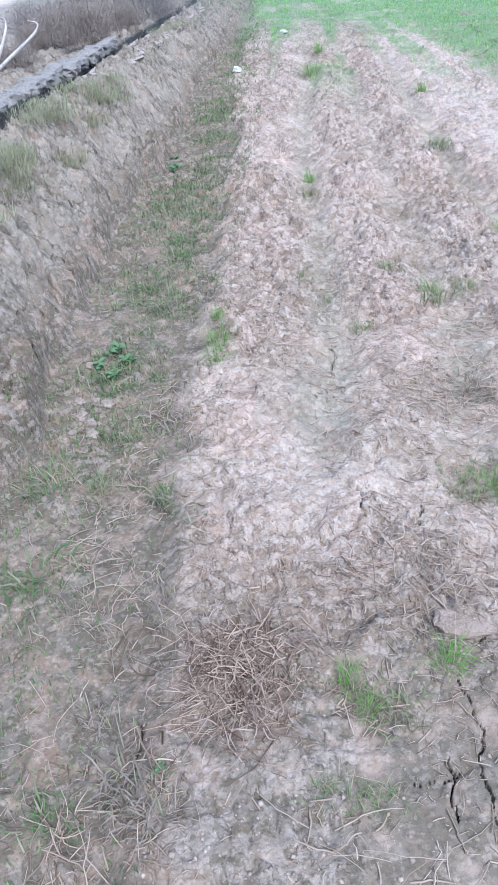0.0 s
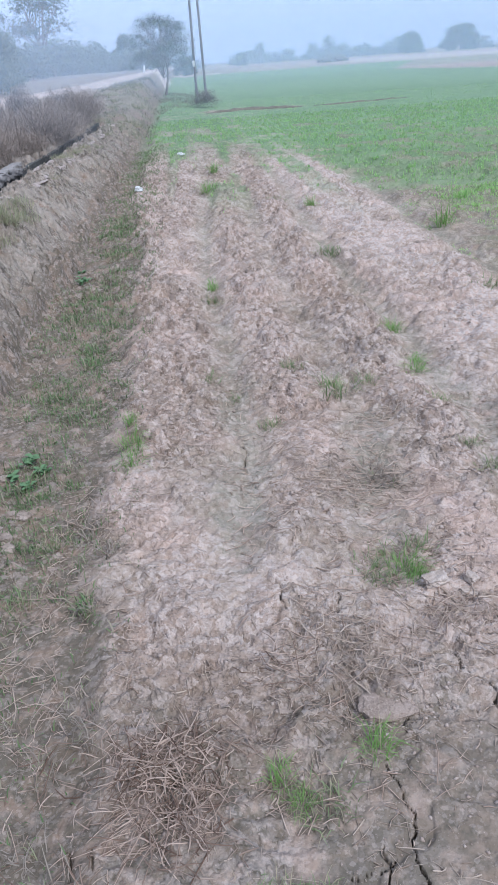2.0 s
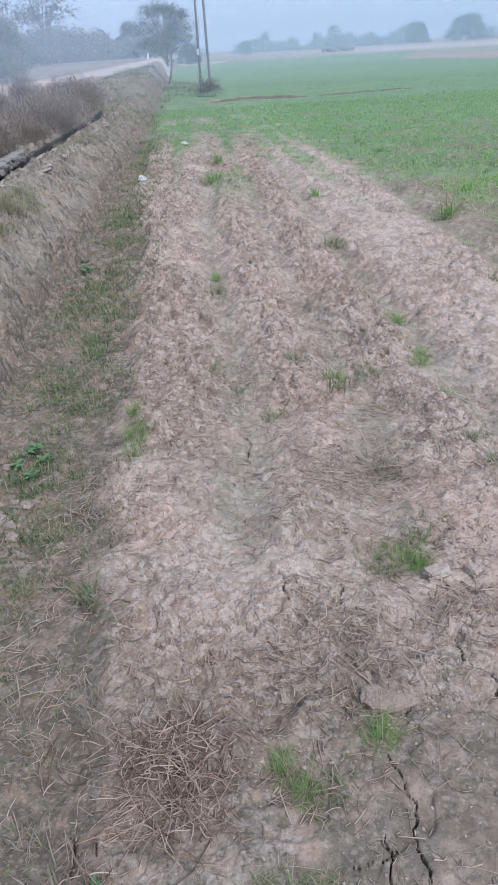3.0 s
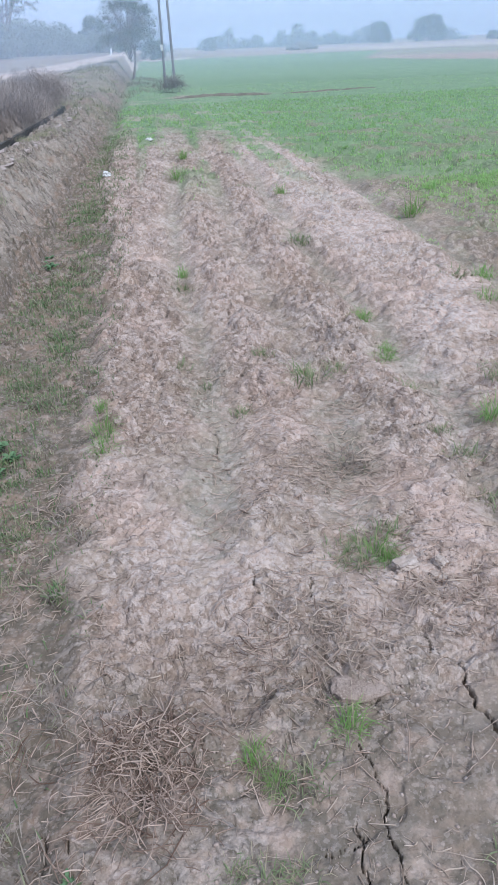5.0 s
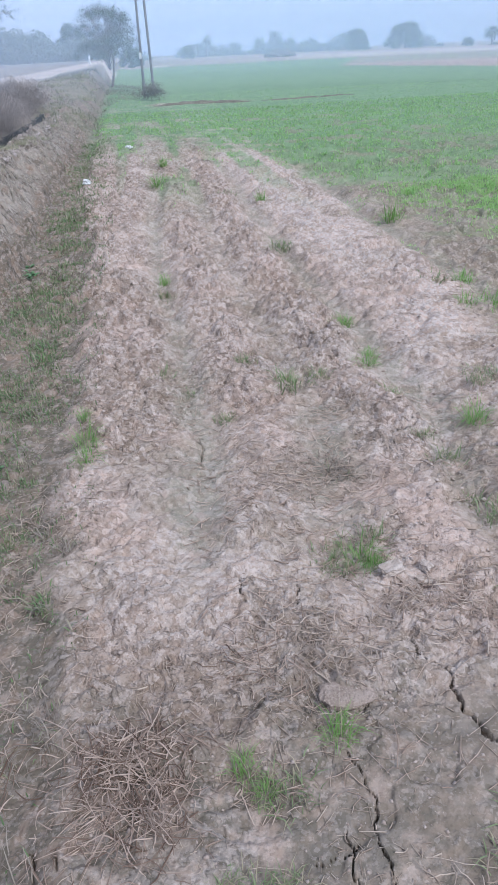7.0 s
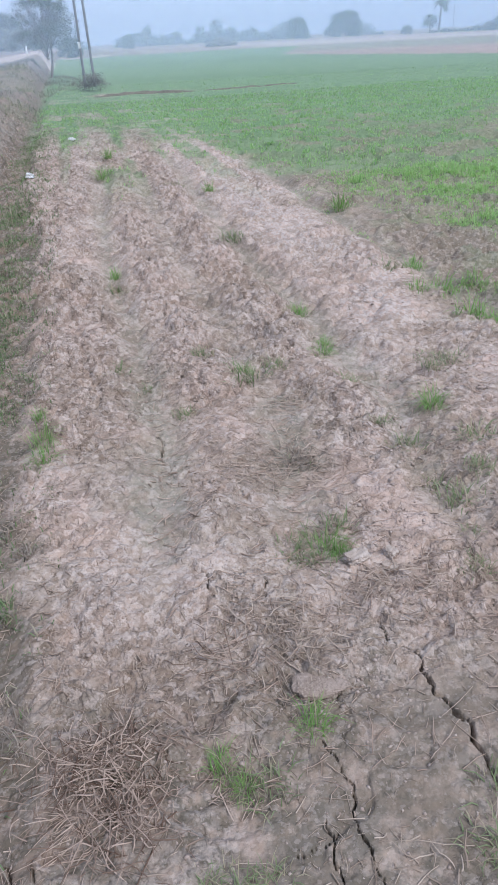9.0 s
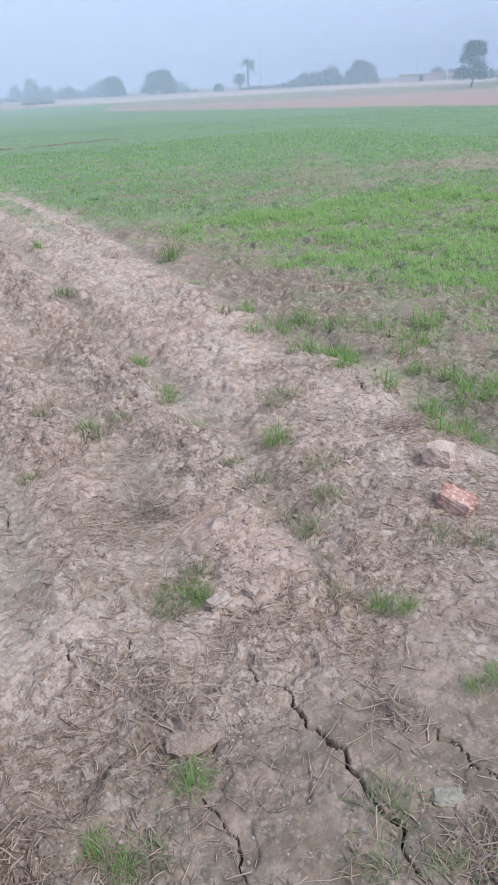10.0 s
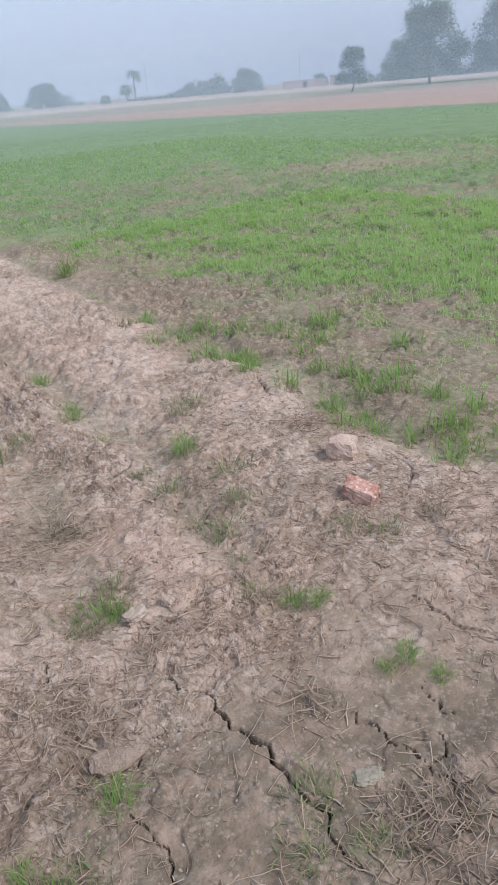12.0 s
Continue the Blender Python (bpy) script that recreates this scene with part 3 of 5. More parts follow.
def rock_mesh(name, size, seed, cuts=2, blocky=0.0, wear=1.0):
    """A worn lump: a cube of several cuts, pushed about and rounded."""
    bm = bmesh.new()
    bmesh.ops.create_cube(bm, size=1.0)
    bmesh.ops.subdivide_edges(bm, edges=bm.edges[:], cuts=cuts + 1, use_grid_fill=True)
    off = Vector((seed * 3.7, seed * 1.3, -seed * 2.1))
    for v in bm.verts:
        ball = v.co.normalized() * 0.62
        c = v.co.lerp(ball, 1 - blocky)
        k = 1 + wear * (0.35 * noise.noise(c * 2.2 + off) + 0.20 * noise.noise(c * 5.5 + off) + 0.10 * noise.noise(c * 11 + off))
        v.co = Vector((c.x * k * size[0], c.y * k * size[1], c.z * k * size[2]))
    me = bpy.data.meshes.new(name)
    bm.to_mesh(me)
    bm.free()
    return me


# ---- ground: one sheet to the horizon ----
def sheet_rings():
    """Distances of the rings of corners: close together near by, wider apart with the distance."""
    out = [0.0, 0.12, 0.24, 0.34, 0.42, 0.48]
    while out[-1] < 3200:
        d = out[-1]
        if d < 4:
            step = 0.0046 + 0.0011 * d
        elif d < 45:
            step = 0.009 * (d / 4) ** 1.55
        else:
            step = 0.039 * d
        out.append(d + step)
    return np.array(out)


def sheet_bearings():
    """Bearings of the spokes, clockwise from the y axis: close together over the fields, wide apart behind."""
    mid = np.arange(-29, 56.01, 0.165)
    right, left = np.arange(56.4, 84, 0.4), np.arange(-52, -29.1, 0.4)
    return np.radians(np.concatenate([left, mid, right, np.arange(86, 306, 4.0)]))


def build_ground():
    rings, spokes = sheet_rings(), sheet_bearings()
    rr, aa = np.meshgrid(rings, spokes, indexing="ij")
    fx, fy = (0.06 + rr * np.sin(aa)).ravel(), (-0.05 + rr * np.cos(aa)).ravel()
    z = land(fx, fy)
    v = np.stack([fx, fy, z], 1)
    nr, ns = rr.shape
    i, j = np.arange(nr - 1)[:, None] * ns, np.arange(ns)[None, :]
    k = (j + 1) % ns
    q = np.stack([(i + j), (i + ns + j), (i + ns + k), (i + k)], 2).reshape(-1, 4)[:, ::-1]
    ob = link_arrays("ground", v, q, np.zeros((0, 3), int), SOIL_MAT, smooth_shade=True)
    rag = 0.22 * (fbm(fx, fy, 0.16, 3, 70) - 0.5)
    field = smooth(fx + rag, edge_x(fy) - 0.16, edge_x(fy) + 0.10)
    ragged = fx + 2 * rag + 0.9 * (fbm(fx, fy, 0.8, 3, 88) - 0.5)
    strip = field * (1 - smooth(ragged, 1.9, 2.7))
    dip, plate, rough = trough(fx, fy), clay(fx, fy), roughness(fx, fy)
    patch = smooth(fbm(fx, fy, 0.35, 4, 71), 0.36, 0.62)
    salt = np.zeros_like(fx)
    for sx, sy, half in SALT:
        d = np.hypot(fx - sx, (fy - sy) * 0.7) / half + 0.9 * (fbm(fx, fy, 0.09, 3, 74) - 0.5)
        salt = np.maximum(salt, 1 - smooth(d, 0.5, 1.0))
    crust = strip * (0.12 + 0.55 * patch) * (0.45 + 0.55 * smooth(fy + 0.25 * fx, 1.0, 1.9)) * (1 - 0.5 * dip) * (1 - 0.7 * plate)
    crust = crust + strip * (0.40 * smooth(fx, 1.3, 1.7) * smooth(fy, 1.0, 1.7) + 0.15 * smooth(fy, 4.5, 8.0))
    crust = np.maximum(crust, 0.65 * salt)
    pink = strip * (0.35 + 0.65 * smooth(fy + 0.4 * fx, 1.2, 2.6))
    silt = np.clip(0.95 * dip + 0.5 * smooth(ragged, 2.0, 2.8) + 0.5 * strip * smooth(fbm(fx, fy, 0.4, 3, 76), 0.52, 0.64) * (1 - smooth(fy, 2.5, 4.5)), 0, 1)
    green = greenness(fx, fy) * (0.55 + 0.45 * smooth(np.hypot(fx, fy), 6, 16))
    film = smooth(fx + 1.2 * (fbm(fx, fy, 0.6, 3, 83) - 0.5), 2.1, 2.9) * (0.03 + 0.24 * smooth(fbm(fx, fy, 0.25, 3, 84), 0.46, 0.64))
    green = np.maximum(green, film * (1 - smooth(fx, 8, 14)))
    beyond = smooth(far_line(fx, fy), -0.4, 0.4)
    rr = np.hypot(fx, fy)
    rw = rr + 10 * (fbm(fx, fy, 20, 3, 78) - 0.5)
    green = np.maximum(green, 0.42 * beyond * smooth(rw, 76, 84) * (1 - smooth(rw, 106, 118)) * (0.4 + 0.6 * fbm(fx, fy, 9, 3, 79)))
    plough = np.maximum(beyond * (0.70 + 0.30 * fbm(fx, fy, 12, 3, 77)) * (1 - smooth(rw, 76, 86)) * (0.35 + 0.65 * smooth(fx, 22, 34)), 0.0)
    past = smooth(fy, 15, 19) * (1 - smooth(fy, 46, 52)) * (1 - smooth(fx, -0.9 + 1.6 * smooth(fy, 27, 33), -0.6 + 1.6 * smooth(fy, 27, 33))) * smooth(fx, -4.5, -3.0)
    bank = (1 - smooth(fx, -1.28, -1.12)) * (1 - beyond) * (1 - past)
    weedy = smooth(fbm(fx, fy, 1.6, 3, 80), 0.42, 0.60)
    green = np.maximum(green, 0.15 * past * weedy)
    # damp furrow soil; the dark band also paints shade on the bund's foot
    furrow = smooth(fx, -1.38, -1.12) * (1 - field) * 1.7 + 0.55 * smooth(ragged, 2.1, 2.9) * (1 - smooth(fx, 6, 12))
    # near end of the strip gets the same dark colour, fading with distance
    furrow = np.maximum(furrow, 1.2 * field * (1 - smooth(fy + 0.30 * (fx - 0.3) + 0.5 * (fbm(fx, fy, 0.4, 3, 75) - 0.5), 0.80, 1.70)))
    furrow = np.maximum(furrow, 1.2 * np.exp(-((fy - 27.4) / 0.25) ** 2) * smooth(fx, 0.5, 1.4) * (1 - 0.6 * smooth(fx, 3.4, 4.4)) * (1 - smooth(fx, 7, 9)))
    furrow = np.maximum(furrow, 0.22 * plate)
    furrow = np.clip(np.maximum(furrow, past * (0.5 + 0.8 * fbm(fx, fy, 0.9, 3, 82))), 0, 1.3)
    crust = crust * (1 - np.clip(past + np.exp(-((fy - 27.4) / 0.7) ** 2), 0, 1))
    track = (1 - smooth(np.abs(fx + 7.0 - (fy - 28) * 0.14), 1.1, 1.8)) * smooth(fy, 8, 14) * (1 - smooth(fy, 110, 130))
    track = np.maximum(track, smooth(rw, 108, 124) * (1 - smooth(rr, 185, 205)) * smooth(fx, 20, 40) * 0.85)
    for key, cols in (("cover", (crust, green, plough)), ("zone", (bank, furrow, track)), ("tint", (silt, pink, np.clip(0.12 + 0.95 * rough, 0, 1) * (1 - 0.3 * bank))), ("bare", (plate, plate, plate))):
        a = ob.data.color_attributes.new(key, "FLOAT_COLOR", "POINT")
        a.data.foreach_set("color", np.stack([*cols, np.ones_like(fx)], 1).astype(np.float32).ravel())
    return tagged(ob, "dry cracked pale salty field soil with green crop beyond", "ground", kind="structure")


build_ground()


# ---- low earth ridge across the crop ----
def build_ridge(x0, x1, y0, h, half, seed, label):
    v, q = [], []
    xs = np.linspace(x0, x1, int((x1 - x0) / 0.10) + 2)
    for k, x in enumerate(xs):
        end = min(1.0, 6 * min(k, len(xs) - 1 - k) / len(xs))
        y = y0 + 0.25 * math.sin(x) + 0.12 * noise.noise((x * 1.3, seed, 0))
        top = h * end * (0.75 + 0.6 * noise.noise((x * 2.1, seed, 5)) + 0.35 * noise.noise((x * 6.0, seed, 9)))
        g = land_at(x, y) - 0.03
        for j in range(7):
            u = j / 3 - 1
            v.append((x + 0.03 * noise.noise((x * 9, j, seed)), y + u * half, g + (max(top, 0.02) + 0.03) * (1 - u * u) ** 0.8))
        if k:
            b = k * 7
            q += [(b - 7 + j, b + j, b + j + 1, b - 6 + j) for j in range(6)]
    ob = link_mesh("earth_ridge", v, q, RIDGE_MAT)
    tagged(ob, label, "earth ridge", kind="structure")


build_ridge(0.9, 4.3, 27.2, 0.10, 0.17, 1.0, "low bare brown earth ridge across the crop")
build_ridge(4.7, 8.2, 27.2, 0.05, 0.14, 7.0, "low dark earth ridge across the crop")


# ---- irrigation channel behind the bund ----
def build_channel():
    rng = random.Random(4)
    chan = tagged(new("irrigation_channel"), "narrow concrete-lined irrigation channel along the bund top", "channel", kind="structure")

    def strip(name, x0, x1, y0, y1, depth, lift, mat, wob):
        ys = np.linspace(y0, y1, int((y1 - y0) / 0.12) + 2)
        v, q = [], []
        for k, y in enumerate(ys):
            a = wob * (noise.noise((y * 2.1, 3, 0)) + 0.7 * noise.noise((y * 6.1, 3, 4)))
            top = float(bund_z(np.array(y))) + lift + 0.5 * a
            v += [(x0 + a, y, top - depth), (x0 + a, y, top), (x1 + a * 0.5, y, top), (x1 + a * 0.5, y, top - depth)]
            if k:
                b = k * 4
                q += [(b - 4 + j, b + j, b + (j + 1) % 4, b - 4 + (j + 1) % 4) for j in range(4)]
        n = len(ys) * 4
        q += [(0, 1, 2, 3), (n - 1, n - 2, n - 3, n - 4)]
        return link_mesh(name, v, q, mat, chan)

    # walls coloured dark throughout so that the channel reads as a dark gap
    strip("far_wall", -2.25, -2.10, 2.0, 9.6, 0.60, 0.030, DARK_WALL_MAT, 0.03)
    strip("earth_wall", -2.24, -2.12, 9.62, 20.0, 0.60, 0.0, DARK_WALL_MAT, 0.06)
    strip("channel_bed", -2.12, -1.80, 1.5, 20.5, 0.05, -0.33, MUD_MAT, 0.01)
    # uneven coping slabs on the near lip, rough dark stones on the far wall
    for name, x, y, end, wide, high, lift, mat in (("coping_slab", -1.74, 5.6, 19.5, 0.27, 0.055, -0.002, CAP_MAT), ("wall_stone", -2.17, 2.2, 9.5, 0.19, 0.11, 0.035, OLD_WALL_MAT)):
        while y < end:
            ln = rng.uniform(0.35, 0.75) if mat is CAP_MAT else rng.uniform(0.18, 0.42)
            me = rock_mesh(name, (wide * rng.uniform(0.8, 1.2), ln, high * rng.uniform(0.8, 1.2)), rng.random() * 30, 2, 0.5)
            me.materials.append(mat)
            ob = new(name, me)
            ob.parent = chan
            ob.matrix_basis = pose(x + rng.uniform(-0.03, 0.03), y + ln / 2, float(bund_z(np.array(y))) + lift, rng.uniform(-3, 3), rng.uniform(-4, 4), rng.uniform(-5, 5))
            y += ln * rng.uniform(0.86, 0.98)


build_channel()


# ---- crop, seen as a sward ----
def build_crop():
    rng = np.random.default_rng(7)
    groups = []
    for count, x0, x1, y0, y1, h, w, k in ((11500, 2.1, 8, 1.2, 9, 0.070, 0.0068, 8), (9500, -1.0, 15, 8, 24, 0.070, 0.013, 6), (3500, -1.0, 30, 18, 34, 0.05, 0.014, 4)):
        x, y = rng.uniform(x0, x1, count * 4), rng.uniform(y0, y1, count * 4)
        # drilled rows
        row = np.round(x / 0.20) * 0.20 + rng.normal(0, 0.035, len(x))
        x = np.where(rng.random(len(x)) < 0.6, row, x)
        keep = rng.random(len(x)) < greenness(x, y) ** 1.3
        seen = (np.abs(np.arctan2(x - 0.5, y + 0.1) - radians(14)) < radians(45))
        x, y = x[keep & seen][:count], y[keep & seen][:count]
        g = greenness(x, y)
        n = len(x)
        size = h * (0.45 + 0.75 * g) * (0.45 + 1.1 * fbm(x, y, 0.45, 2, 68)) * rng.uniform(0.7, 1.25, n)
        x, y, size = np.repeat(x, k), np.repeat(y, k), np.repeat(size, k)
        m = len(x)
        x, y = x + rng.normal(0, 0.022, m), y + rng.normal(0, 0.022, m)
        root = np.stack([x, y, land(x, y) - 0.006], 1)
        groups.append(blade_arrays(rng, root, size * rng.uniform(0.6, 1.2, m), np.abs(rng.normal(0.75, 0.5, m)), w * rng.uniform(0.55, 1.2, m), rng.uniform(0, 2 * math.pi, m)))
    (v, q, t), rest = groups[0], groups[1:]
    tagged(link_arrays("young_crop", v, q, t, WHEAT_MAT), "fresh green young cereal crop in patchy rows", "crop", kind="stuff")
    base, vs, qs, ts = 0, [], [], []
    for v, q, t in rest:
        vs.append(v), qs.append(q + base), ts.append(t + base)
        base += len(v)
    ob = link_arrays("young_crop", np.concatenate(vs), np.concatenate(qs), np.concatenate(ts), FAR_CROP_MAT)
    tagged(ob, "even green young cereal crop farther out in haze", "crop", kind="stuff")


build_crop()


# ---- grass tufts, each a thing ----
def tuft_mesh(seed, blades, height, spread, lean, width, mat):
    rng = np.random.default_rng(seed)
    a, r = rng.uniform(0, 2 * math.pi, blades), spread * rng.random(blades) ** 0.9
    root = np.stack([r * np.cos(a), r * np.sin(a), np.full(blades, -0.012)], 1)
    v, q, t = blade_arrays(rng, root, height * rng.uniform(0.45, 1.1, blades), np.abs(rng.normal(lean, 0.42, blades)), width * rng.uniform(0.6, 1.3, blades), a + rng.normal(0, 1.5, blades))
    ob = link_arrays("grass_tuft", v, q, t, mat)
    me = ob.data
    bpy.data.objects.remove(ob)
    return me


def plant(me, name, x, y, scale, turn, label, category, group, wide=1.0):
    ob = new(name, me)
    ob.matrix_basis = Matrix.Translation((x, y, land_at(x, y))) @ pose(0, 0, 0, 0, 0, turn) @ Matrix.Diagonal((scale * wide, scale * wide, scale, 1))
    return tagged(ob, label, category, group)


GREEN_TUFTS = [tuft_mesh(s, 85, 0.145, 0.046, 0.95, 0.0030, TUFT_MAT) for s in (1, 2, 3)]
LOW_TUFTS = [tuft_mesh(s, 90, 0.075, 0.060, 1.0, 0.0040, FURROW_WEED_MAT) for s in (11, 12, 13)]
TALL_TUFTS = [tuft_mesh(s, 70, 0.115, 0.062, 1.0, 0.0038, TUFT_MAT) for s in (6, 7, 8)]
GREY_TUFTS = [tuft_mesh(s, 90, 0.080, 0.065, 0.85, 0.0032, GREY_TUFT_MAT) for s in (4, 5)]
DRY_TUFTS = [tuft_mesh(s, 70, 0.095, 0.055, 1.15, 0.0032, DEAD_MAT) for s in (14, 15, 16)]
FIELD_TUFTS = [(0.68, 1.81, 1.0), (0.71, 1.76, 0.8), (0.40, 1.09, 0.72), (0.15, 1.03, 0.62), (0.19, 0.97, 0.5), (-0.32, 2.81, 1.15), (-0.31, 2.68, 0.9), (1.26, 4.08, 0.9), (1.23, 3.52, 1.0), (0.31, 10.12, 2.0), (0.45, 11.3, 1.8),
               (1.48, 8.46, 1.6), (2.59, 6.97, 2.2), (1.49, 2.65, 1.05), (1.22, 1.42, 0.75), (1.27, 1.35, 0.7), (1.31, 0.99, 0.65), (1.23, 1.0, 0.4), (1.33, 0.88, 0.5), (1.08, 0.73, 0.45), (0.17, 5.39, 1.0), (0.74, 3.43, 0.8), (1.28, 3.63, 0.7), (1.27, 4.25, 0.7), (-0.34, 3.08, 0.7)]
RIGHT_TUFTS = [(2.34, 3.49, 1.5), (2.30, 3.26, 1.0), (2.76, 3.31, 1.35), (2.71, 3.08, 1.1), (2.34, 2.54, 1.4), (2.79, 2.88, 1.3), (2.65, 2.57, 1.4), (2.77, 2.46, 1.3), (2.85, 2.26, 1.4),
               (2.38, 2.22, 1.1), (2.42, 1.98, 1.4), (2.50, 1.75, 1.5), (2.62, 1.92, 1.5), (3.37, 2.97, 1.6), (3.29, 3.71, 1.5), (2.38, 4.80, 1.3), (2.33, 4.19, 1.5), (2.27, 3.71, 1.5),
               (2.56, 1.55, 1.4), (2.75, 1.72, 1.5), (2.9, 2.0, 1.5), (2.45, 3.62, 1.4), (2.48, 2.40, 1.0),
               (2.15, 4.20, 1.3), (2.62, 4.28, 1.6), (2.74, 3.99, 1.6), (2.94, 3.79, 1.5), (2.96, 3.43, 1.5), (2.80, 2.75, 1.3), (2.94, 2.62, 1.4), (2.34, 2.92, 1.2), (2.24, 2.32, 1.0), (2.59, 1.94, 1.4), (2.33, 1.71, 1.0), (2.40, 3.42, 1.4), (2.36, 3.56, 1.3)]
FURROW_TUFTS = [(-0.79, 2.65, 1.3), (-0.72, 2.55, 1.0), (-0.65, 3.31, 1.1), (-0.67, 4.33, 1.3), (-0.77, 8.23, 2.0), (-0.41, 1.79, 0.9), (-0.78, 1.44, 1.35), (-0.76, 2.19, 0.6),
                (-0.86, 2.83, 1.0), (-0.76, 3.60, 1.2), (-0.91, 3.32, 1.0), (-0.64, 4.05, 1.3), (-0.53, 0.72, 0.9), (-0.85, 4.9, 1.3), (-0.7, 5.4, 1.4)]
DEAD_TUFTS = [(-0.40, 1.37, 1.0), (-0.35, 1.26, 1.1), (-0.48, 1.19, 0.9), (-0.47, 0.95, 1.0), (-0.37, 0.81, 1.2), (-0.43, 2.22, 0.9), (-0.35, 2.02, 0.9), (-0.60, 1.32, 0.9), (-0.40, 1.77, 0.9), (-0.30, 0.72, 1.1), (0.92, 0.62, 1.0), (1.08, 0.60, 1.1), (1.02, 1.02, 0.6), (0.86, 2.95, 0.9), (0.70, 2.45, 1.1), (0.78, 2.38, 1.0), (1.95, 1.45, 0.9)]
DUSTY_TUFTS = [(0.56, 1.82, 1.0), (0.25, 0.97, 1.0), (0.17, 5.24, 1.6), (0.71, 3.28, 1.4), (0.54, 3.56, 0.9), (1.10, 8.84, 1.5), (1.29, 6.23, 1.8), (2.17, 4.83, 1.6), (-0.85, 1.88, 1.2), (-0.66, 1.84, 1.0),
               (0.13, 0.75, 0.7), (0.06, 0.77, 0.55), (0.20, 0.74, 0.6), (0.80, 0.81, 1.0), (0.70, 0.70, 0.8), (0.83, 0.62, 0.8), (1.28, 4.15, 1.0), (1.55, 2.30, 1.2), (1.20, 3.05, 0.9), (1.82, 3.1, 1.0), (1.62, 1.62, 0.9), (1.72, 1.5, 1.1), (-0.6, 2.2, 1.1),
               (1.40, 2.05, 0.8), (0.92, 3.40, 1.0), (0.05, 3.55, 1.0), (0.35, 3.0, 0.8), (-0.82, 5.6, 1.4), (-0.72, 6.8, 1.6),
               (1.12, 1.56, 0.7), (1.20, 1.72, 0.6), (1.27, 1.93, 1.1), (1.22, 2.08, 0.8), (1.25, 2.40, 0.9), (1.22, 2.62, 0.8), (1.74, 3.20, 1.2), (1.68, 3.02, 0.9), (0.20, 3.35, 0.8), (0.62, 1.75, 0.9), (0.75, 1.90, 0.9), (0.64, 1.90, 0.8)]


def build_tufts():
    rng = random.Random(12)
    for spots, meshes, label, group, wide in (
        (FIELD_TUFTS, GREEN_TUFTS, "small bright green grass tuft on dry soil", "tufts on the bare soil", 1.0),
        (RIGHT_TUFTS, TALL_TUFTS, "green grass tuft on cracked ground beside the crop", "tufts beside the crop", 1.1),
        (FURROW_TUFTS, LOW_TUFTS, "low green weeds in the furrow under the bund", "tufts in the furrow", 1.25),
        (DEAD_TUFTS, DRY_TUFTS, "dead grey-brown grass tuft matted on the soil", "dead tufts", 1.1),
        (DUSTY_TUFTS, GREY_TUFTS, "dusty grey-green half-dry grass tuft on pale soil", "dusty tufts", 1.2),
    ):
        for x, y, s in spots:
            plant(rng.choice(meshes), "grass_tuft", x, y, s, rng.uniform(0, 360), label, "grass tuft", group, wide * rng.uniform(0.85, 1.2))


build_tufts()


def build_furrow_weeds():
    rng = np.random.default_rng(77)
    n = 17000
    x, y = rng.uniform(-1.15, -0.28, n), 0.5 + rng.random(n) ** 1.3 * 16
    patch = smooth(0.6 * fbm(x, y, 0.5, 3, 78) + 0.4 * fbm(x, y, 0.16, 2, 79) - 0.08 * (np.abs(x + 0.72) / 0.35), 0.30, 0.48)
    keep = rng.random(n) < (0.05 + 0.95 * patch * (0.2 + 0.8 * smooth(y, 1.5, 2.6))) * (1 - 0.7 * smooth(np.abs(x + 0.74), 0.15, 0.38)) * (1 - 0.6 * smooth(y, 7, 10))
    x, y = x[keep], y[keep]
    k = 5
    x, y = np.repeat(x, k), np.repeat(y, k)
    m = len(x)
    x, y = x + rng.normal(0, 0.02, m), y + rng.normal(0, 0.02, m)
    root = np.stack([x, y, land(x, y) - 0.005], 1)
    far = 1 + 0.10 * np.clip(y - 3, 0, 5)
    v, q, t = blade_arrays(rng, root, np.exp(rng.normal(-3.6, 0.4, m)) * far, np.abs(rng.normal(0.9, 0.5, m)), rng.uniform(0.0028, 0.005, m) * far, rng.uniform(0, 6.28, m))
    tagged(link_arrays("furrow_weeds", v, q, t, FURROW_WEED_MAT), "low dusty green weeds creeping along the furrow", "weeds", kind="stuff")


build_furrow_weeds()


def build_broad_weeds():
    """Low weeds with rounded leaves."""
    rng = random.Random(5)
    for x, y, s in ((-0.29, 0.81, 0.45), (-0.94, 6.09, 1.5), (-0.99, 6.35, 1.3), (-0.93, 5.85, 1.1), (-0.80, 2.86, 1.3), (-0.74, 2.78, 1.1), (-0.86, 2.72, 1.2), (-0.78, 2.64, 1.0)):
        weed = tagged(new("broad_leaf_weed"), "low dark green weed with small round leaves", "weed", "broad-leaf weeds")
        weed.matrix_basis = pose(x, y, land_at(x, y)) @ Matrix.Scale(s, 4)
        for k in range(11):
            bm = bmesh.new()
            ring = [bm.verts.new((math.cos(a) * 0.011, math.sin(a) * 0.017 + 0.017, 0.004 * math.cos(2 * a))) for a in [i * math.pi / 4 for i in range(8)]]
            mid = bm.verts.new((0, 0.017, -0.002))
            for i in range(8):
                bm.faces.new((ring[i], ring[(i + 1) % 8], mid))
            leaf = part("leaf", bm, WEED_MAT, weed)
            leaf.matrix_basis = pose(rng.uniform(-0.02, 0.02), rng.uniform(-0.02, 0.02), rng.uniform(0.008, 0.03), rng.uniform(5, 35), 0, k * 33 + rng.uniform(-10, 10))


build_broad_weeds()


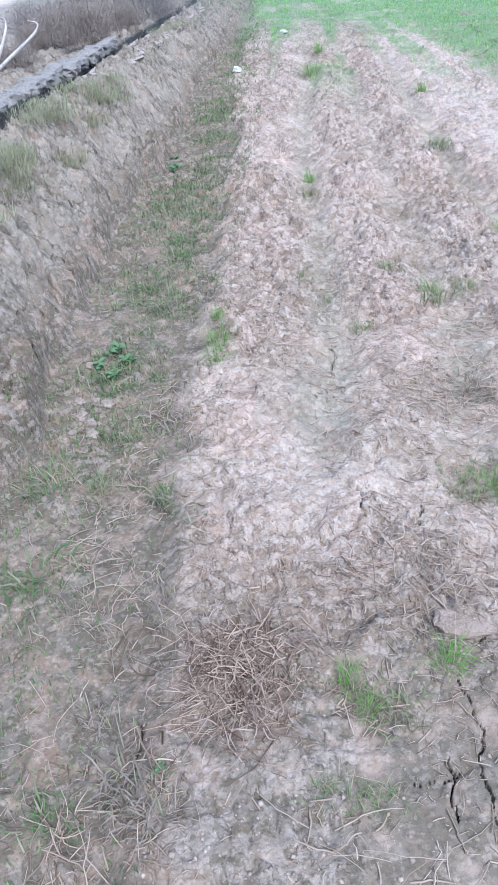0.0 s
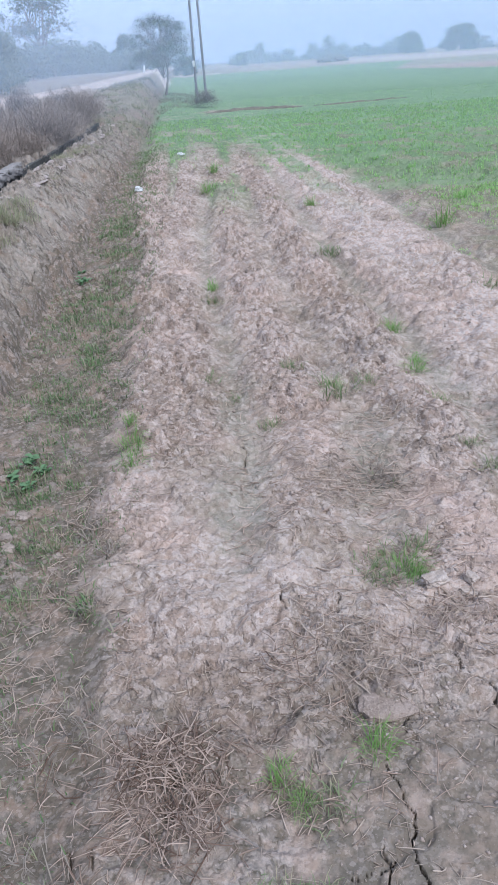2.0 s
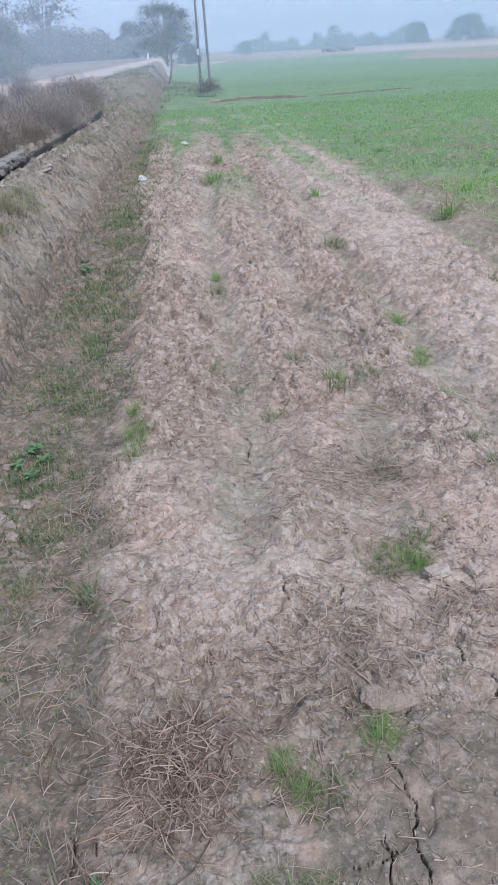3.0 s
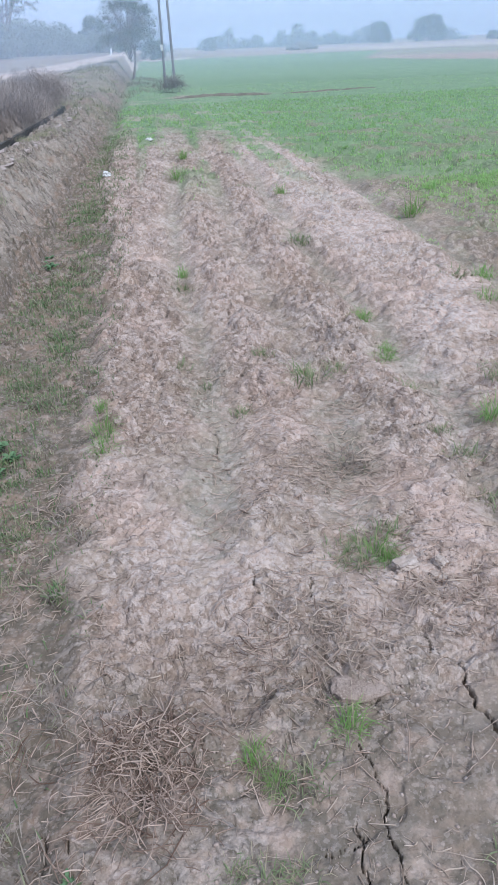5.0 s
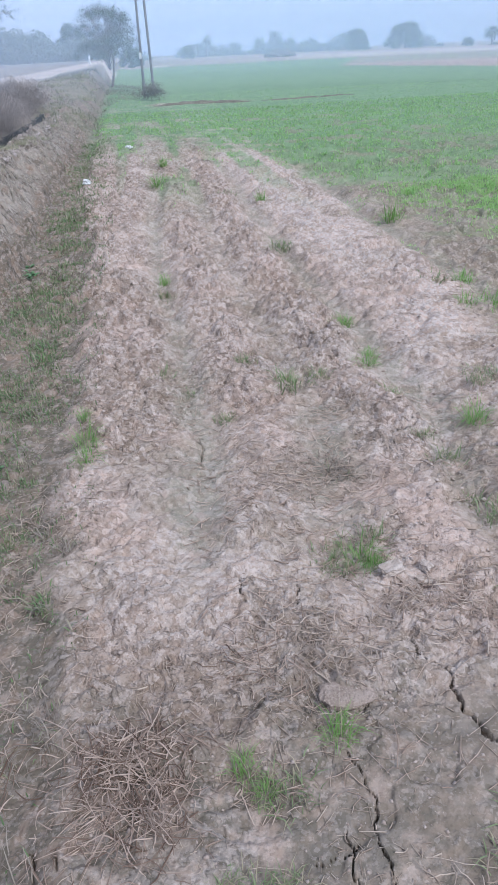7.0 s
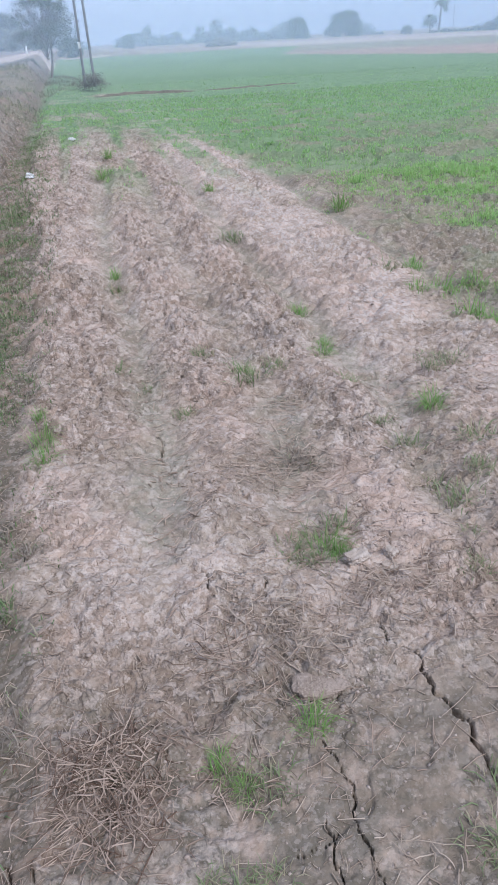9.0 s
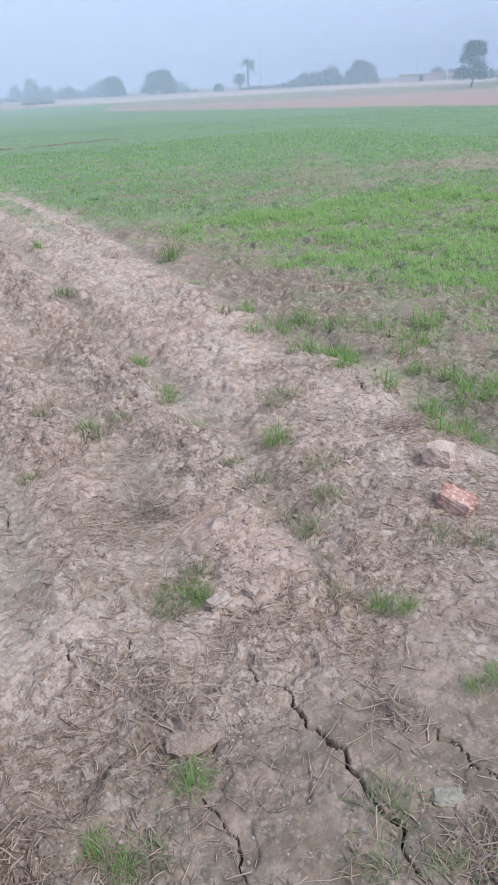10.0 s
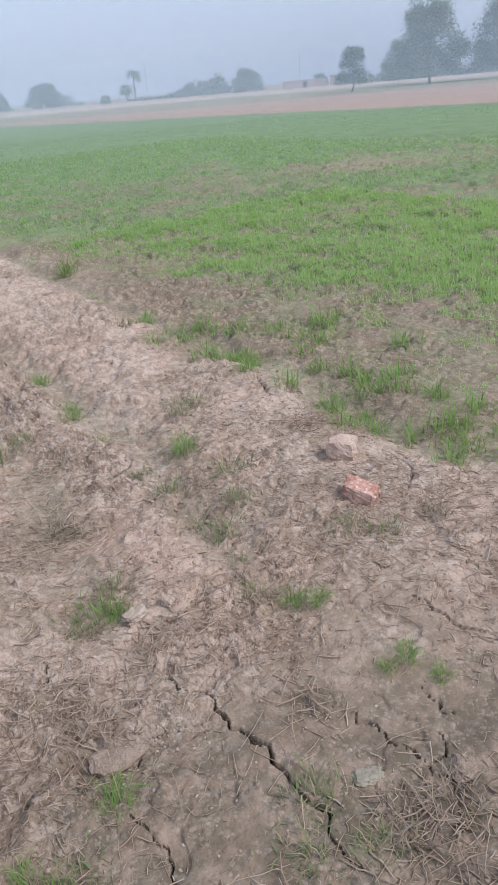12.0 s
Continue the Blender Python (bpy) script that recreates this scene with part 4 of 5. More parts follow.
# ---- straw ----
def straw_piece(seed, length, radius, brown):
    rng = np.random.default_rng(seed)
    u = np.linspace(-0.5, 0.5, 8)
    b1, b2, b3 = rng.normal(0, 0.13), rng.normal(0, 0.09), rng.normal(0, 0.07)
    kink = np.where(u > rng.uniform(-0.2, 0.3), (u - 0.1) * rng.normal(0, 0.4), 0)
    pts = np.stack([u * length, length * (b1 * (4 * u * u - 1) * 0.5 + b3 * u * (4 * u * u - 1) + kink), length * (b2 * (1 - 4 * u * u) * 0.6)], 1)
    v, q = tube_arrays(pts, radius * np.array([0.8, 1.05, 0.9, 1.0, 0.85, 0.8, 0.65, 0.4]), 4)
    ob = link_mesh("straw", v, q, OLD_STRAW_MAT if brown else STRAW_MAT, None, True)
    me = ob.data
    bpy.data.objects.remove(ob)
    return me


def build_straw():
    rng = np.random.default_rng(21)
    n = 75000
    x, y = rng.uniform(-1.4, 2.8, n), 0.35 + rng.random(n) ** 1.5 * 6
    keep = rng.random(n) < (0.025 + 0.975 * smooth(fbm(x, y, 0.38, 3, 81) + 0.08 * trough(x, y), 0.48, 0.62)) * (1 - 0.5 * clay(x, y)) * (1 - 0.6 * smooth(x, 2.2, 2.6)) * (1 - 0.5 * (x < -0.3)) * (1 - 0.65 * smooth(y, 1.7, 3.0)) * (0.65 + 0.35 * smooth(y, 1.2, 1.6))
    x, y = x[keep], y[keep]
    n = len(x)
    v, q = straw_arrays(rng, x, y, np.exp(rng.normal(-3.85, 0.6, n)), rng.uniform(0, 6.28, n), rng.uniform(0, 0.006, n), np.exp(rng.normal(-6.6, 0.35, n)), rng.normal(0, 0.10, n))
    tagged(link_arrays("loose_straw", v, q, np.zeros((0, 3), int), STRAW_MAT, smooth_shade=True), "pale broken straw scattered over the dry soil", "straw", kind="stuff")
    # longer stalks left lying in drifts over the ridges
    n = 15000
    x, y = rng.uniform(-0.3, 2.3, n), 0.9 + rng.random(n) ** 1.2 * 3.6
    drift = smooth(fbm(x * 0.8, y, 0.30, 3, 91), 0.47, 0.60)
    for hx, hy, r in ((0.62, 2.44, 0.26), (0.80, 1.55, 0.14), (0.45, 1.45, 0.20), (0.75, 1.95, 0.22), (2.12, 2.25, 0.14), (2.0, 1.5, 0.2), (0.35, 3.0, 0.35)):
        drift = np.maximum(drift, 1.3 * np.exp(-((x - hx) ** 2 + (y - hy) ** 2) / r ** 2))
    keep = rng.random(n) < (0.03 + 0.60 * drift) * (1 - 0.7 * clay(x, y)) * (1 - 0.7 * trough(x, y)) * (1 - 0.8 * smooth(y, 2.6, 4.2))
    x, y = x[keep], y[keep]
    n = len(x)
    v, q = straw_arrays(rng, x, y, np.exp(rng.normal(-3.0, 0.45, n)), rng.normal(0.4, 1.0, n), rng.uniform(0, 0.010, n), np.exp(rng.normal(-6.68, 0.3, n)), rng.normal(0, 0.08, n))
    tagged(link_arrays("stalk_litter", v, q, np.zeros((0, 3), int), STALK_MAT, smooth_shade=True), "tan straw stalks lying in thin drifts on the soil", "straw", kind="stuff")
    pieces = {b: [straw_piece(k + 100 * b, 0.024 * 1.20 ** k, (0.0008 + 0.00013 * ((k * 5) % 9)) * (1.3 - 0.15 * b), b) for k in range(12)] for b in (0, 1)}
    heaps = [(-0.13, 1.07, 0.15, 520, 1), (-0.08, 0.90, 0.10, 80, 1), (0.62, 2.44, 0.17, 120, 0), (0.80, 2.40, 0.10, 60, 0), (0.76, 1.52, 0.09, 70, 0), (0.46, 1.46, 0.11, 60, 0), (-0.43, 1.19, 0.15, 50, 1), (-0.49, 2.33, 0.14, 50, 0),
             (-0.60, 1.81, 0.13, 50, 0), (0.99, 0.59, 0.10, 80, 0), (0.99, 1.04, 0.06, 30, 0), (1.95, 1.45, 0.16, 90, 0), (2.08, 2.42, 0.10, 70, 1), (0.86, 2.95, 0.12, 60, 0), (0.2, 1.39, 0.12, 50, 1), (0.95, 1.5, 0.14, 60, 0), (-0.3, 0.8, 0.15, 40, 1), (-0.62, 0.85, 0.16, 45, 1), (-0.45, 0.66, 0.14, 60, 1), (0.45, 1.36, 0.10, 50, 0), (-0.55, 1.45, 0.14, 50, 0), (0.62, 0.62, 0.12, 40, 0), (0.15, 0.62, 0.12, 40, 0)]
    for hx, hy, r, k, brown in heaps:
        k = int(k * (1.15 if brown else 1.8))
        z0 = land_at(hx, hy)
        clump = tagged(new("straw_clump"), "tangled brown dry straw clump on the soil" if brown else "thin heap of pale dry straw on the soil", "straw", "straw clumps")
        clump.matrix_basis = pose(hx, hy, z0)
        x, y = rng.normal(0, r * (0.9 - 0.32 * brown), k), rng.normal(0, r * (0.9 - 0.32 * brown), k)
        zz = land(hx + x, hy + y, True) - z0
        for i in range(k):
            d = math.hypot(x[i], y[i]) / r
            o = new("straw", pieces[brown][int(rng.integers(0, 12))])
            o.parent = clump
            o.matrix_basis = pose(x[i], y[i], zz[i] + 0.004 + 0.045 * max(0, 1 - d) * rng.random(), 0, rng.normal(0, 10 + 10 * brown), rng.uniform(0, 360))


build_straw()


# ---- clods and stones ----
def build_clods():
    rng = np.random.default_rng(31)
    n = 60000
    x, y = rng.uniform(-0.35, 2.6, n), 0.4 + rng.random(n) ** 1.4 * 4.5
    dens = 0.2 + 0.8 * smooth(fbm(x, y, 0.45, 3, 85), 0.42, 0.60)
    dens = dens * (1 - 0.75 * trough(x, y)) * (1 - 0.7 * clay(x, y)) * (1 - smooth(y, 3.0, 4.8))
    keep = rng.random(n) < dens
    x, y = x[keep], y[keep]
    n = len(x)
    s = (0.0020 + 0.0115 * rng.random(n) ** 5) * (0.60 + 0.40 * smooth(y, 1.2, 2.6))
    oct_v = np.array([(1, 0, 0), (0, 1, 0), (-1, 0, 0), (0, -1, 0), (0, 0, 0.6), (0, 0, -0.6)], float)
    oct_f = np.array([(0, 1, 4), (1, 2, 4), (2, 3, 4), (3, 0, 4), (1, 0, 5), (2, 1, 5), (3, 2, 5), (0, 3, 5)])
    v = oct_v[None] * s[:, None, None] * rng.uniform(0.4, 1.6, (n, 6, 1))
    a = rng.uniform(0, 6.28, n)
    c, sn = np.cos(a)[:, None], np.sin(a)[:, None]
    vx, vy = v[..., 0] * c - v[..., 1] * sn, v[..., 0] * sn + v[..., 1] * c
    v = np.stack([vx + x[:, None], vy + y[:, None], v[..., 2] + (land(x, y) + s * 0.05)[:, None]], 2).reshape(-1, 3)
    f = (np.arange(n)[:, None, None] * 6 + oct_f[None]).reshape(-1, 3)
    tagged(link_arrays("soil_clods", v, np.zeros((0, 4), int), f, CRUMB_MAT), "small pale crumbs and clods of dry soil", "clods", kind="stuff")


build_clods()


def stone(name, x, y, size, turn, mat, label, category, seed, blocky=0.3, sink=0.3, group="", tip=0.0, wear=1.0):
    me = rock_mesh(name, size, seed, 7 if wear < 1 else 5, blocky, wear)
    me.materials.append(mat)
    ob = new(name, me)
    ob.matrix_basis = pose(x, y, land_at(x, y) + size[2] * (0.5 - sink), tip, tip * 0.6, turn)
    return tagged(ob, label, category, group)


stone("broken_brick", 1.808, 1.730, (0.140, 0.086, 0.082), -68, BRICK_MAT, "broken worn red brick lying on the dry soil", "brick", 3.1, 0.66, 0.18, tip=5, wear=0.6)
stone("brick_lump", 2.00, 2.06, (0.125, 0.100, 0.110), -55, PINK_STONE_MAT, "dusty pinkish brick lump half sunk in soil", "brick", 5.4, 0.50, 0.16, wear=0.6)
stone("soil_clod", 0.745, 1.685, (0.075, 0.050, 0.028), 15, STONE_MAT, "flat pale clod beside the green tuft", "clod", 1.5, 0.5, 0.0, "pale clods")
stone("soil_clod", 0.865, 1.675, (0.042, 0.036, 0.030), 40, STONE_MAT, "small whitish clod beside the green tuft", "clod", 2.5, 0.5, 0.0, "pale clods")
stone("soil_clod", 0.845, 1.635, (0.048, 0.030, 0.020), -20, STONE_MAT, "small whitish clod beside the green tuft", "clod", 6.5, 0.5, 0.0, "pale clods")
stone("crust_slab", 0.465, 1.225, (0.140, 0.078, 0.026), 5, CRUST_MAT, "lifted pale slab of dry soil crust", "clod", 7.4, 0.45, 0.30, tip=3, wear=0.6)
stone("flat_stone", 0.945, 0.770, (0.070, 0.040, 0.016), -30, GREY_STONE_MAT, "small flat greenish grey stone on the soil", "stone", 4.2, 0.15, 0.2)
stone("soil_clod", 1.145, 0.64, (0.070, 0.056, 0.034), 30, CRUST_MAT, "rounded pale clod beside a soil crack", "clod", 9.1, 0.1, 0.55, "pale clods")
stone("pebble", -0.31, 4.15, (0.028, 0.024, 0.020), 0, PLASTIC_MAT, "small white pebble on the furrow edge", "pebble", 2.2)
for sx, sy, ss, sd in ((-0.85, 2.33, 0.055, 1), (-0.82, 2.46, 0.04, 2), (-0.85, 2.19, 0.035, 3), (-0.91, 2.75, 0.045, 4), (-0.93, 2.38, 0.04, 5), (-0.95, 2.50, 0.035, 6), (-0.76, 2.43, 0.05, 7), (-0.77, 2.19, 0.045, 8), (-0.89, 2.45, 0.045, 9), (-0.80, 2.27, 0.05, 10)):
    stone("rubble_stone", sx, sy, (ss, ss * 0.85, ss * 0.7), sd * 47, CLOD_MAT, "grey crumbled lump in the furrow", "stone", sd * 1.9, 0.4, 0.4, "rubble in the furrow")


def crumpled(x, y, s, label):
    bm = bmesh.new()
    bmesh.ops.create_icosphere(bm, subdivisions=3, radius=0.5)
    for v in bm.verts:
        k = 1 + 0.9 * noise.noise(v.co * 3.1 + Vector((x, y, 0))) + 0.4 * noise.noise(v.co * 7 + Vector((y, x, 0)))
        v.co = Vector((v.co.x * k * 1.2, v.co.y * k, max(-0.2, v.co.z * k * 0.8)))
    me = bpy.data.meshes.new("plastic_litter")
    bm.to_mesh(me)
    bm.free()
    me.materials.append(PLASTIC_MAT)
    ob = new("plastic_litter", me)
    ob.matrix_basis = pose(x, y, land_at(x, y) + 0.2 * s) @ Matrix.Scale(s, 4)
    tagged(ob, label, "litter", "white litter")


crumpled(-0.65, 10.3, 0.095, "crumpled white plastic scrap at the furrow edge")
crumpled(-0.05, 14.4, 0.09, "small white plastic scrap among the crop")


# ---- dry brush behind the channel ----
def brush_mesh(seed, n=6500, h=0.78, r=0.78):
    """Rounded tangle of thin dry stems: they fan out from several crowns and end on an uneven dome."""
    rng = np.random.default_rng(seed)
    humps = [(rng.uniform(-0.42, 0.42), rng.uniform(-0.42, 0.42), rng.uniform(0.34, 0.52), rng.uniform(0.65, 1.0)) for _ in range(7)]
    pick = rng.integers(0, len(humps), n)
    hx, hy, hr, hh = (np.array([b[k] for b in humps])[pick] for k in range(4))
    a, k = rng.uniform(0, 6.28, n), np.sqrt(rng.random(n))
    shell = rng.random(n) ** 0.35
    root = np.stack([r * (hx + hr * k * np.cos(a)), r * (hy + hr * k * np.sin(a)), h * hh * np.sqrt(1 - 0.85 * k * k) * shell - 0.06], 1)
    v, q, t = blade_arrays(rng, root, rng.uniform(0.04, 0.12, n), rng.uniform(0.5, 2.7, n), rng.uniform(0.003, 0.006, n), rng.uniform(0, 6.28, n))
    ob = link_arrays("brushwood", v, q, t, DRY_MAT)
    me = ob.data
    bpy.data.objects.remove(ob)
    return me


def twig_mesh(seed, n=7, h=0.70):
    rng = np.random.default_rng(seed)
    vs, qs, base = [], [], 0
    for i in range(n):
        a, lean = rng.uniform(0, 6.28), rng.uniform(0.1, 0.9)
        s = np.linspace(0, 1, 5)[:, None]
        d = np.array([math.cos(a) * math.sin(lean), math.sin(a) * math.sin(lean), math.cos(lean)])
        pts = np.array([[rng.normal(0, 0.12), rng.normal(0, 0.12), 0]]) + s * d * h * rng.uniform(0.5, 1.05) + s ** 2 * rng.normal(0, 0.16, (1, 3))
        v, q = tube_arrays(pts, np.linspace(0.009, 0.003, 5), 3, base)
        vs.append(v), qs.extend(q)
        base += len(v)
    ob = link_arrays("twigs", np.concatenate(vs), np.array(qs), np.zeros((0, 3), int), BARK_MAT)
    me = ob.data
    bpy.data.objects.remove(ob)
    return me


def build_brush():
    rng = random.Random(8)
    stems, twigs = [brush_mesh(s) for s in (1, 2, 3)], [twig_mesh(s) for s in (4, 5)]
    spots = []
    for y in np.arange(9.2, 23.5, 1.05):
        for x in (-2.42, -3.2, -4.4):
            if x < -3.5 and int(y * 10) % 2:
                continue
            spots.append((x + rng.uniform(-0.15, 0.12), y + rng.uniform(-0.3, 0.3), rng.uniform(0.6, 1.12)))
            if x > -3 and y < 10.0:
                spots.pop()
    for x, y, s in spots:
        shrub = tagged(new("dry_shrub"), "dense dry brown brushwood behind the channel", "shrub", "dry brush along the channel")
        shrub.matrix_basis = pose(x, y, land_at(x, y), 0, 0, rng.uniform(0, 360)) @ Matrix.Diagonal((s, s, s * rng.uniform(0.62, 1.15), 1))
        for name, me in (("brushwood", rng.choice(stems)), ("twig_frame", rng.choice(twigs))):
            o = new(name, me)
            o.parent = shrub
    for x, y, turn in ((-3.05, 8.2, 20), (-3.2, 8.6, 80)):
        s = np.linspace(0, 1, 9)
        pts = np.stack([np.sin(s * 2.2) * 0.5, 0.1 * s, 0.25 + 0.75 * s - 0.35 * s ** 2], 1)
        v, q = tube_arrays(pts, np.linspace(0.022, 0.008, 9), 6)
        ob = link_mesh("bare_branch", v, q, CONCRETE_MAT, None, True)
        ob.matrix_basis = pose(x, y, land_at(x, y) - 0.1, 0, 0, turn)
        tagged(ob, "curved bleached bare branch in the dry brush", "branch", "bare branches")


build_brush()


def build_crest_grass():
    rng = random.Random(15)
    meshes = [tuft_mesh(s, 200, 0.10, 0.16, 0.85, 0.0032, CREST_MAT) for s in (41, 42, 43)]
    for i in range(50):
        y = 3.3 + 3.6 * (i / 37) + rng.uniform(-0.2, 0.2) if i < 38 else rng.uniform(7, 16)
        plant(rng.choice(meshes), "grass_tuft", -1.60 + rng.uniform(-0.14, 0.12), y, rng.uniform(0.9, 1.45) if i < 38 else rng.uniform(0.6, 1.1), rng.uniform(0, 360), "yellowish grass tuft on the bund crest", "grass tuft", "grass on the bund crest")
    g = np.random.default_rng(16)
    n = 26000
    y = g.uniform(15, 46, n)
    x = g.uniform(-3.2, 1.0, n) - 0.03 * (y - 30)
    keep = (x < -0.75 + 1.4 * smooth(y, 27, 33)) & (g.random(n) < smooth(y, 14, 19) * (0.08 + 0.92 * smooth(fbm(x, y, 0.9, 3, 17), 0.44, 0.58)))
    x, y = x[keep], y[keep]
    n = len(x)
    v, q, t = blade_arrays(g, np.stack([x, y, land(x, y) - 0.01], 1), np.exp(g.normal(-2.35, 0.45, n)), np.abs(g.normal(0.8, 0.4, n)), g.uniform(0.006, 0.014, n), g.uniform(0, 6.28, n))
    tagged(link_arrays("rank_grass", v, q, t, RANK_MAT), "rough grey-green grass past the end of the bund", "grass", kind="stuff")
    for i in range(18):
        y = rng.uniform(17, 32)
        plant(rng.choice(meshes), "grass_tuft", rng.uniform(-2.6, -1.2), y, rng.uniform(1.4, 2.4), rng.uniform(0, 360), "rank yellowish grass where the bund ends", "grass tuft", "rank grass by the bund end")


build_crest_grass()


def build_bank_grass():
    """Thin dry grass and stubble streaming down the face of the bund."""
    g = np.random.default_rng(18)
    n = 20000
    x, y = g.uniform(-1.85, -1.22, n), 2.0 + g.random(n) ** 1.2 * 17
    keep = g.random(n) < 0.08 + 0.92 * smooth(fbm(x * 0.6 + y * 0.5, y - x * 0.7, 0.35, 3, 19), 0.46, 0.60)
    x, y = x[keep], y[keep]
    n = len(x)
    v, q, t = blade_arrays(g, np.stack([x, y, land(x, y) - 0.004], 1), np.exp(g.normal(-2.95, 0.5, n)), g.normal(1.45, 0.3, n), g.uniform(0.0016, 0.0034, n) * (1 + 0.08 * y), g.normal(-0.75, 0.5, n))
    tagged(link_arrays("bank_grass", v, q, t, BANK_GRASS_MAT), "thin dry grass on the face of the bund", "grass", kind="stuff")


build_bank_grass()


# ---- trees ----
def tree_template(name, seed, h, w, trunk_h, lobes, leaves, leaf, mat, airy=0.0, lean=0.0, limb_r=0.035, flat=0.75):
    rng = np.random.default_rng(seed)
    vs, qs, base = [], [], 0
    top = np.array([lean * h, 0, h * 0.62])
    s = np.linspace(0, 1, 8)[:, None]
    trunk = s * top + np.sin(s * 3) * rng.normal(0, 0.02, (1, 3)) * h
    v, q = tube_arrays(trunk, np.linspace(limb_r * h, limb_r * h * 0.35, 8), 8)
    vs.append(v), qs.extend(q)
    base = len(v)
    centres = []
    for i in range(lobes):
        a = i * 2.399 + rng.uniform(-0.4, 0.4)
        k3 = rng.random() ** 0.4
        cz = rng.random() ** 1.0
        ring = math.sqrt(1 - 0.93 * cz * cz) * k3 * w * 0.40
        zc = trunk_h + (h - trunk_h) * (0.08 + 0.76 * cz)
        c = np.array([math.cos(a) * ring + lean * zc, math.sin(a) * ring, zc])
        centres.append(c)
        k = rng.uniform(0.35, 0.9)
        p0 = k * top
        mid = (p0 + c) / 2 + np.array([0, 0, 0.04 * h])
        u = np.linspace(0, 1, 5)[:, None]
        pts = (1 - u) ** 2 * p0 + 2 * u * (1 - u) * mid + u ** 2 * c
        v, q = tube_arrays(pts, np.linspace(limb_r * h * 0.4, limb_r * h * 0.08, 5), 5, base)
        vs.append(v), qs.extend(q)
        base += len(v)
        for j in range(int(3 + airy * 6)):
            d = rng.normal(0, 1, 3)
            d[2] = abs(d[2]) * 0.7
            e = c + d / np.linalg.norm(d) * w * (0.11 + 0.04 * airy) * rng.uniform(0.6, 1.2)
            v, q = tube_arrays(np.stack([pts[3], (pts[3] + e) / 2 + 0.01 * h, e]), [limb_r * h * 0.09, limb_r * h * 0.06, limb_r * h * 0.03], 3, base)
            vs.append(v), qs.extend(q)
            base += len(v)
    tree = new(name)
    link_arrays("trunk", np.concatenate(vs), np.array(qs), np.zeros((0, 3), int), BARK_MAT, tree, True)
    pick = rng.integers(0, lobes, leaves)
    cen = np.array(centres)[pick]
    d = rng.normal(0, 1, (leaves, 3))
    d /= np.linalg.norm(d, axis=1)[:, None]
    lob = w * 0.80 / math.sqrt(lobes) * rng.uniform(0.7, 1.3, lobes)[pick]
    rr = rng.random(leaves) ** (0.42 if airy < 0.5 else 0.7)
    pos = cen + d * (lob * rr * (1 + airy * 0.5))[:, None] * np.array([[1, 1, flat]])
    pos[:, 2] = np.maximum(pos[:, 2], trunk_h * rng.uniform(0.8, 1.2, leaves))
    nrm = d + rng.normal(0, 0.6, (leaves, 3))
    nrm /= np.linalg.norm(nrm, axis=1)[:, None]
    t1 = np.cross(nrm, rng.normal(0, 1, (leaves, 3)))
    t1 /= np.linalg.norm(t1, axis=1)[:, None]
    t2 = np.cross(nrm, t1)
    sz = leaf * rng.uniform(0.5, 1.4, leaves)[:, None]
    quad = np.stack([pos - t1 * sz, pos - t2 * sz * 0.55, pos + t1 * sz, pos + t2 * sz * 0.55], 1).reshape(-1, 3)
    qi = np.arange(leaves)[:, None] * 4 + np.array([[0, 1, 2, 3]])
    link_arrays("crown", quad, qi, np.zeros((0, 3), int), mat, tree)
    return tree


def set_tree(tree, x, y, z, size, turn, label, wide=1.0, group="", first=False):
    m = pose(x, y, z, 0, 0, turn)
    if first:
        tree.matrix_basis = m @ Matrix.Diagonal((size * wide, size * wide, size, 1))
        t = tree
    else:
        t = copy_thing(tree, m)
        t.matrix_basis = m @ Matrix.Diagonal((size * wide, size * wide, size, 1))
    return tagged(t, label, "tree", group)


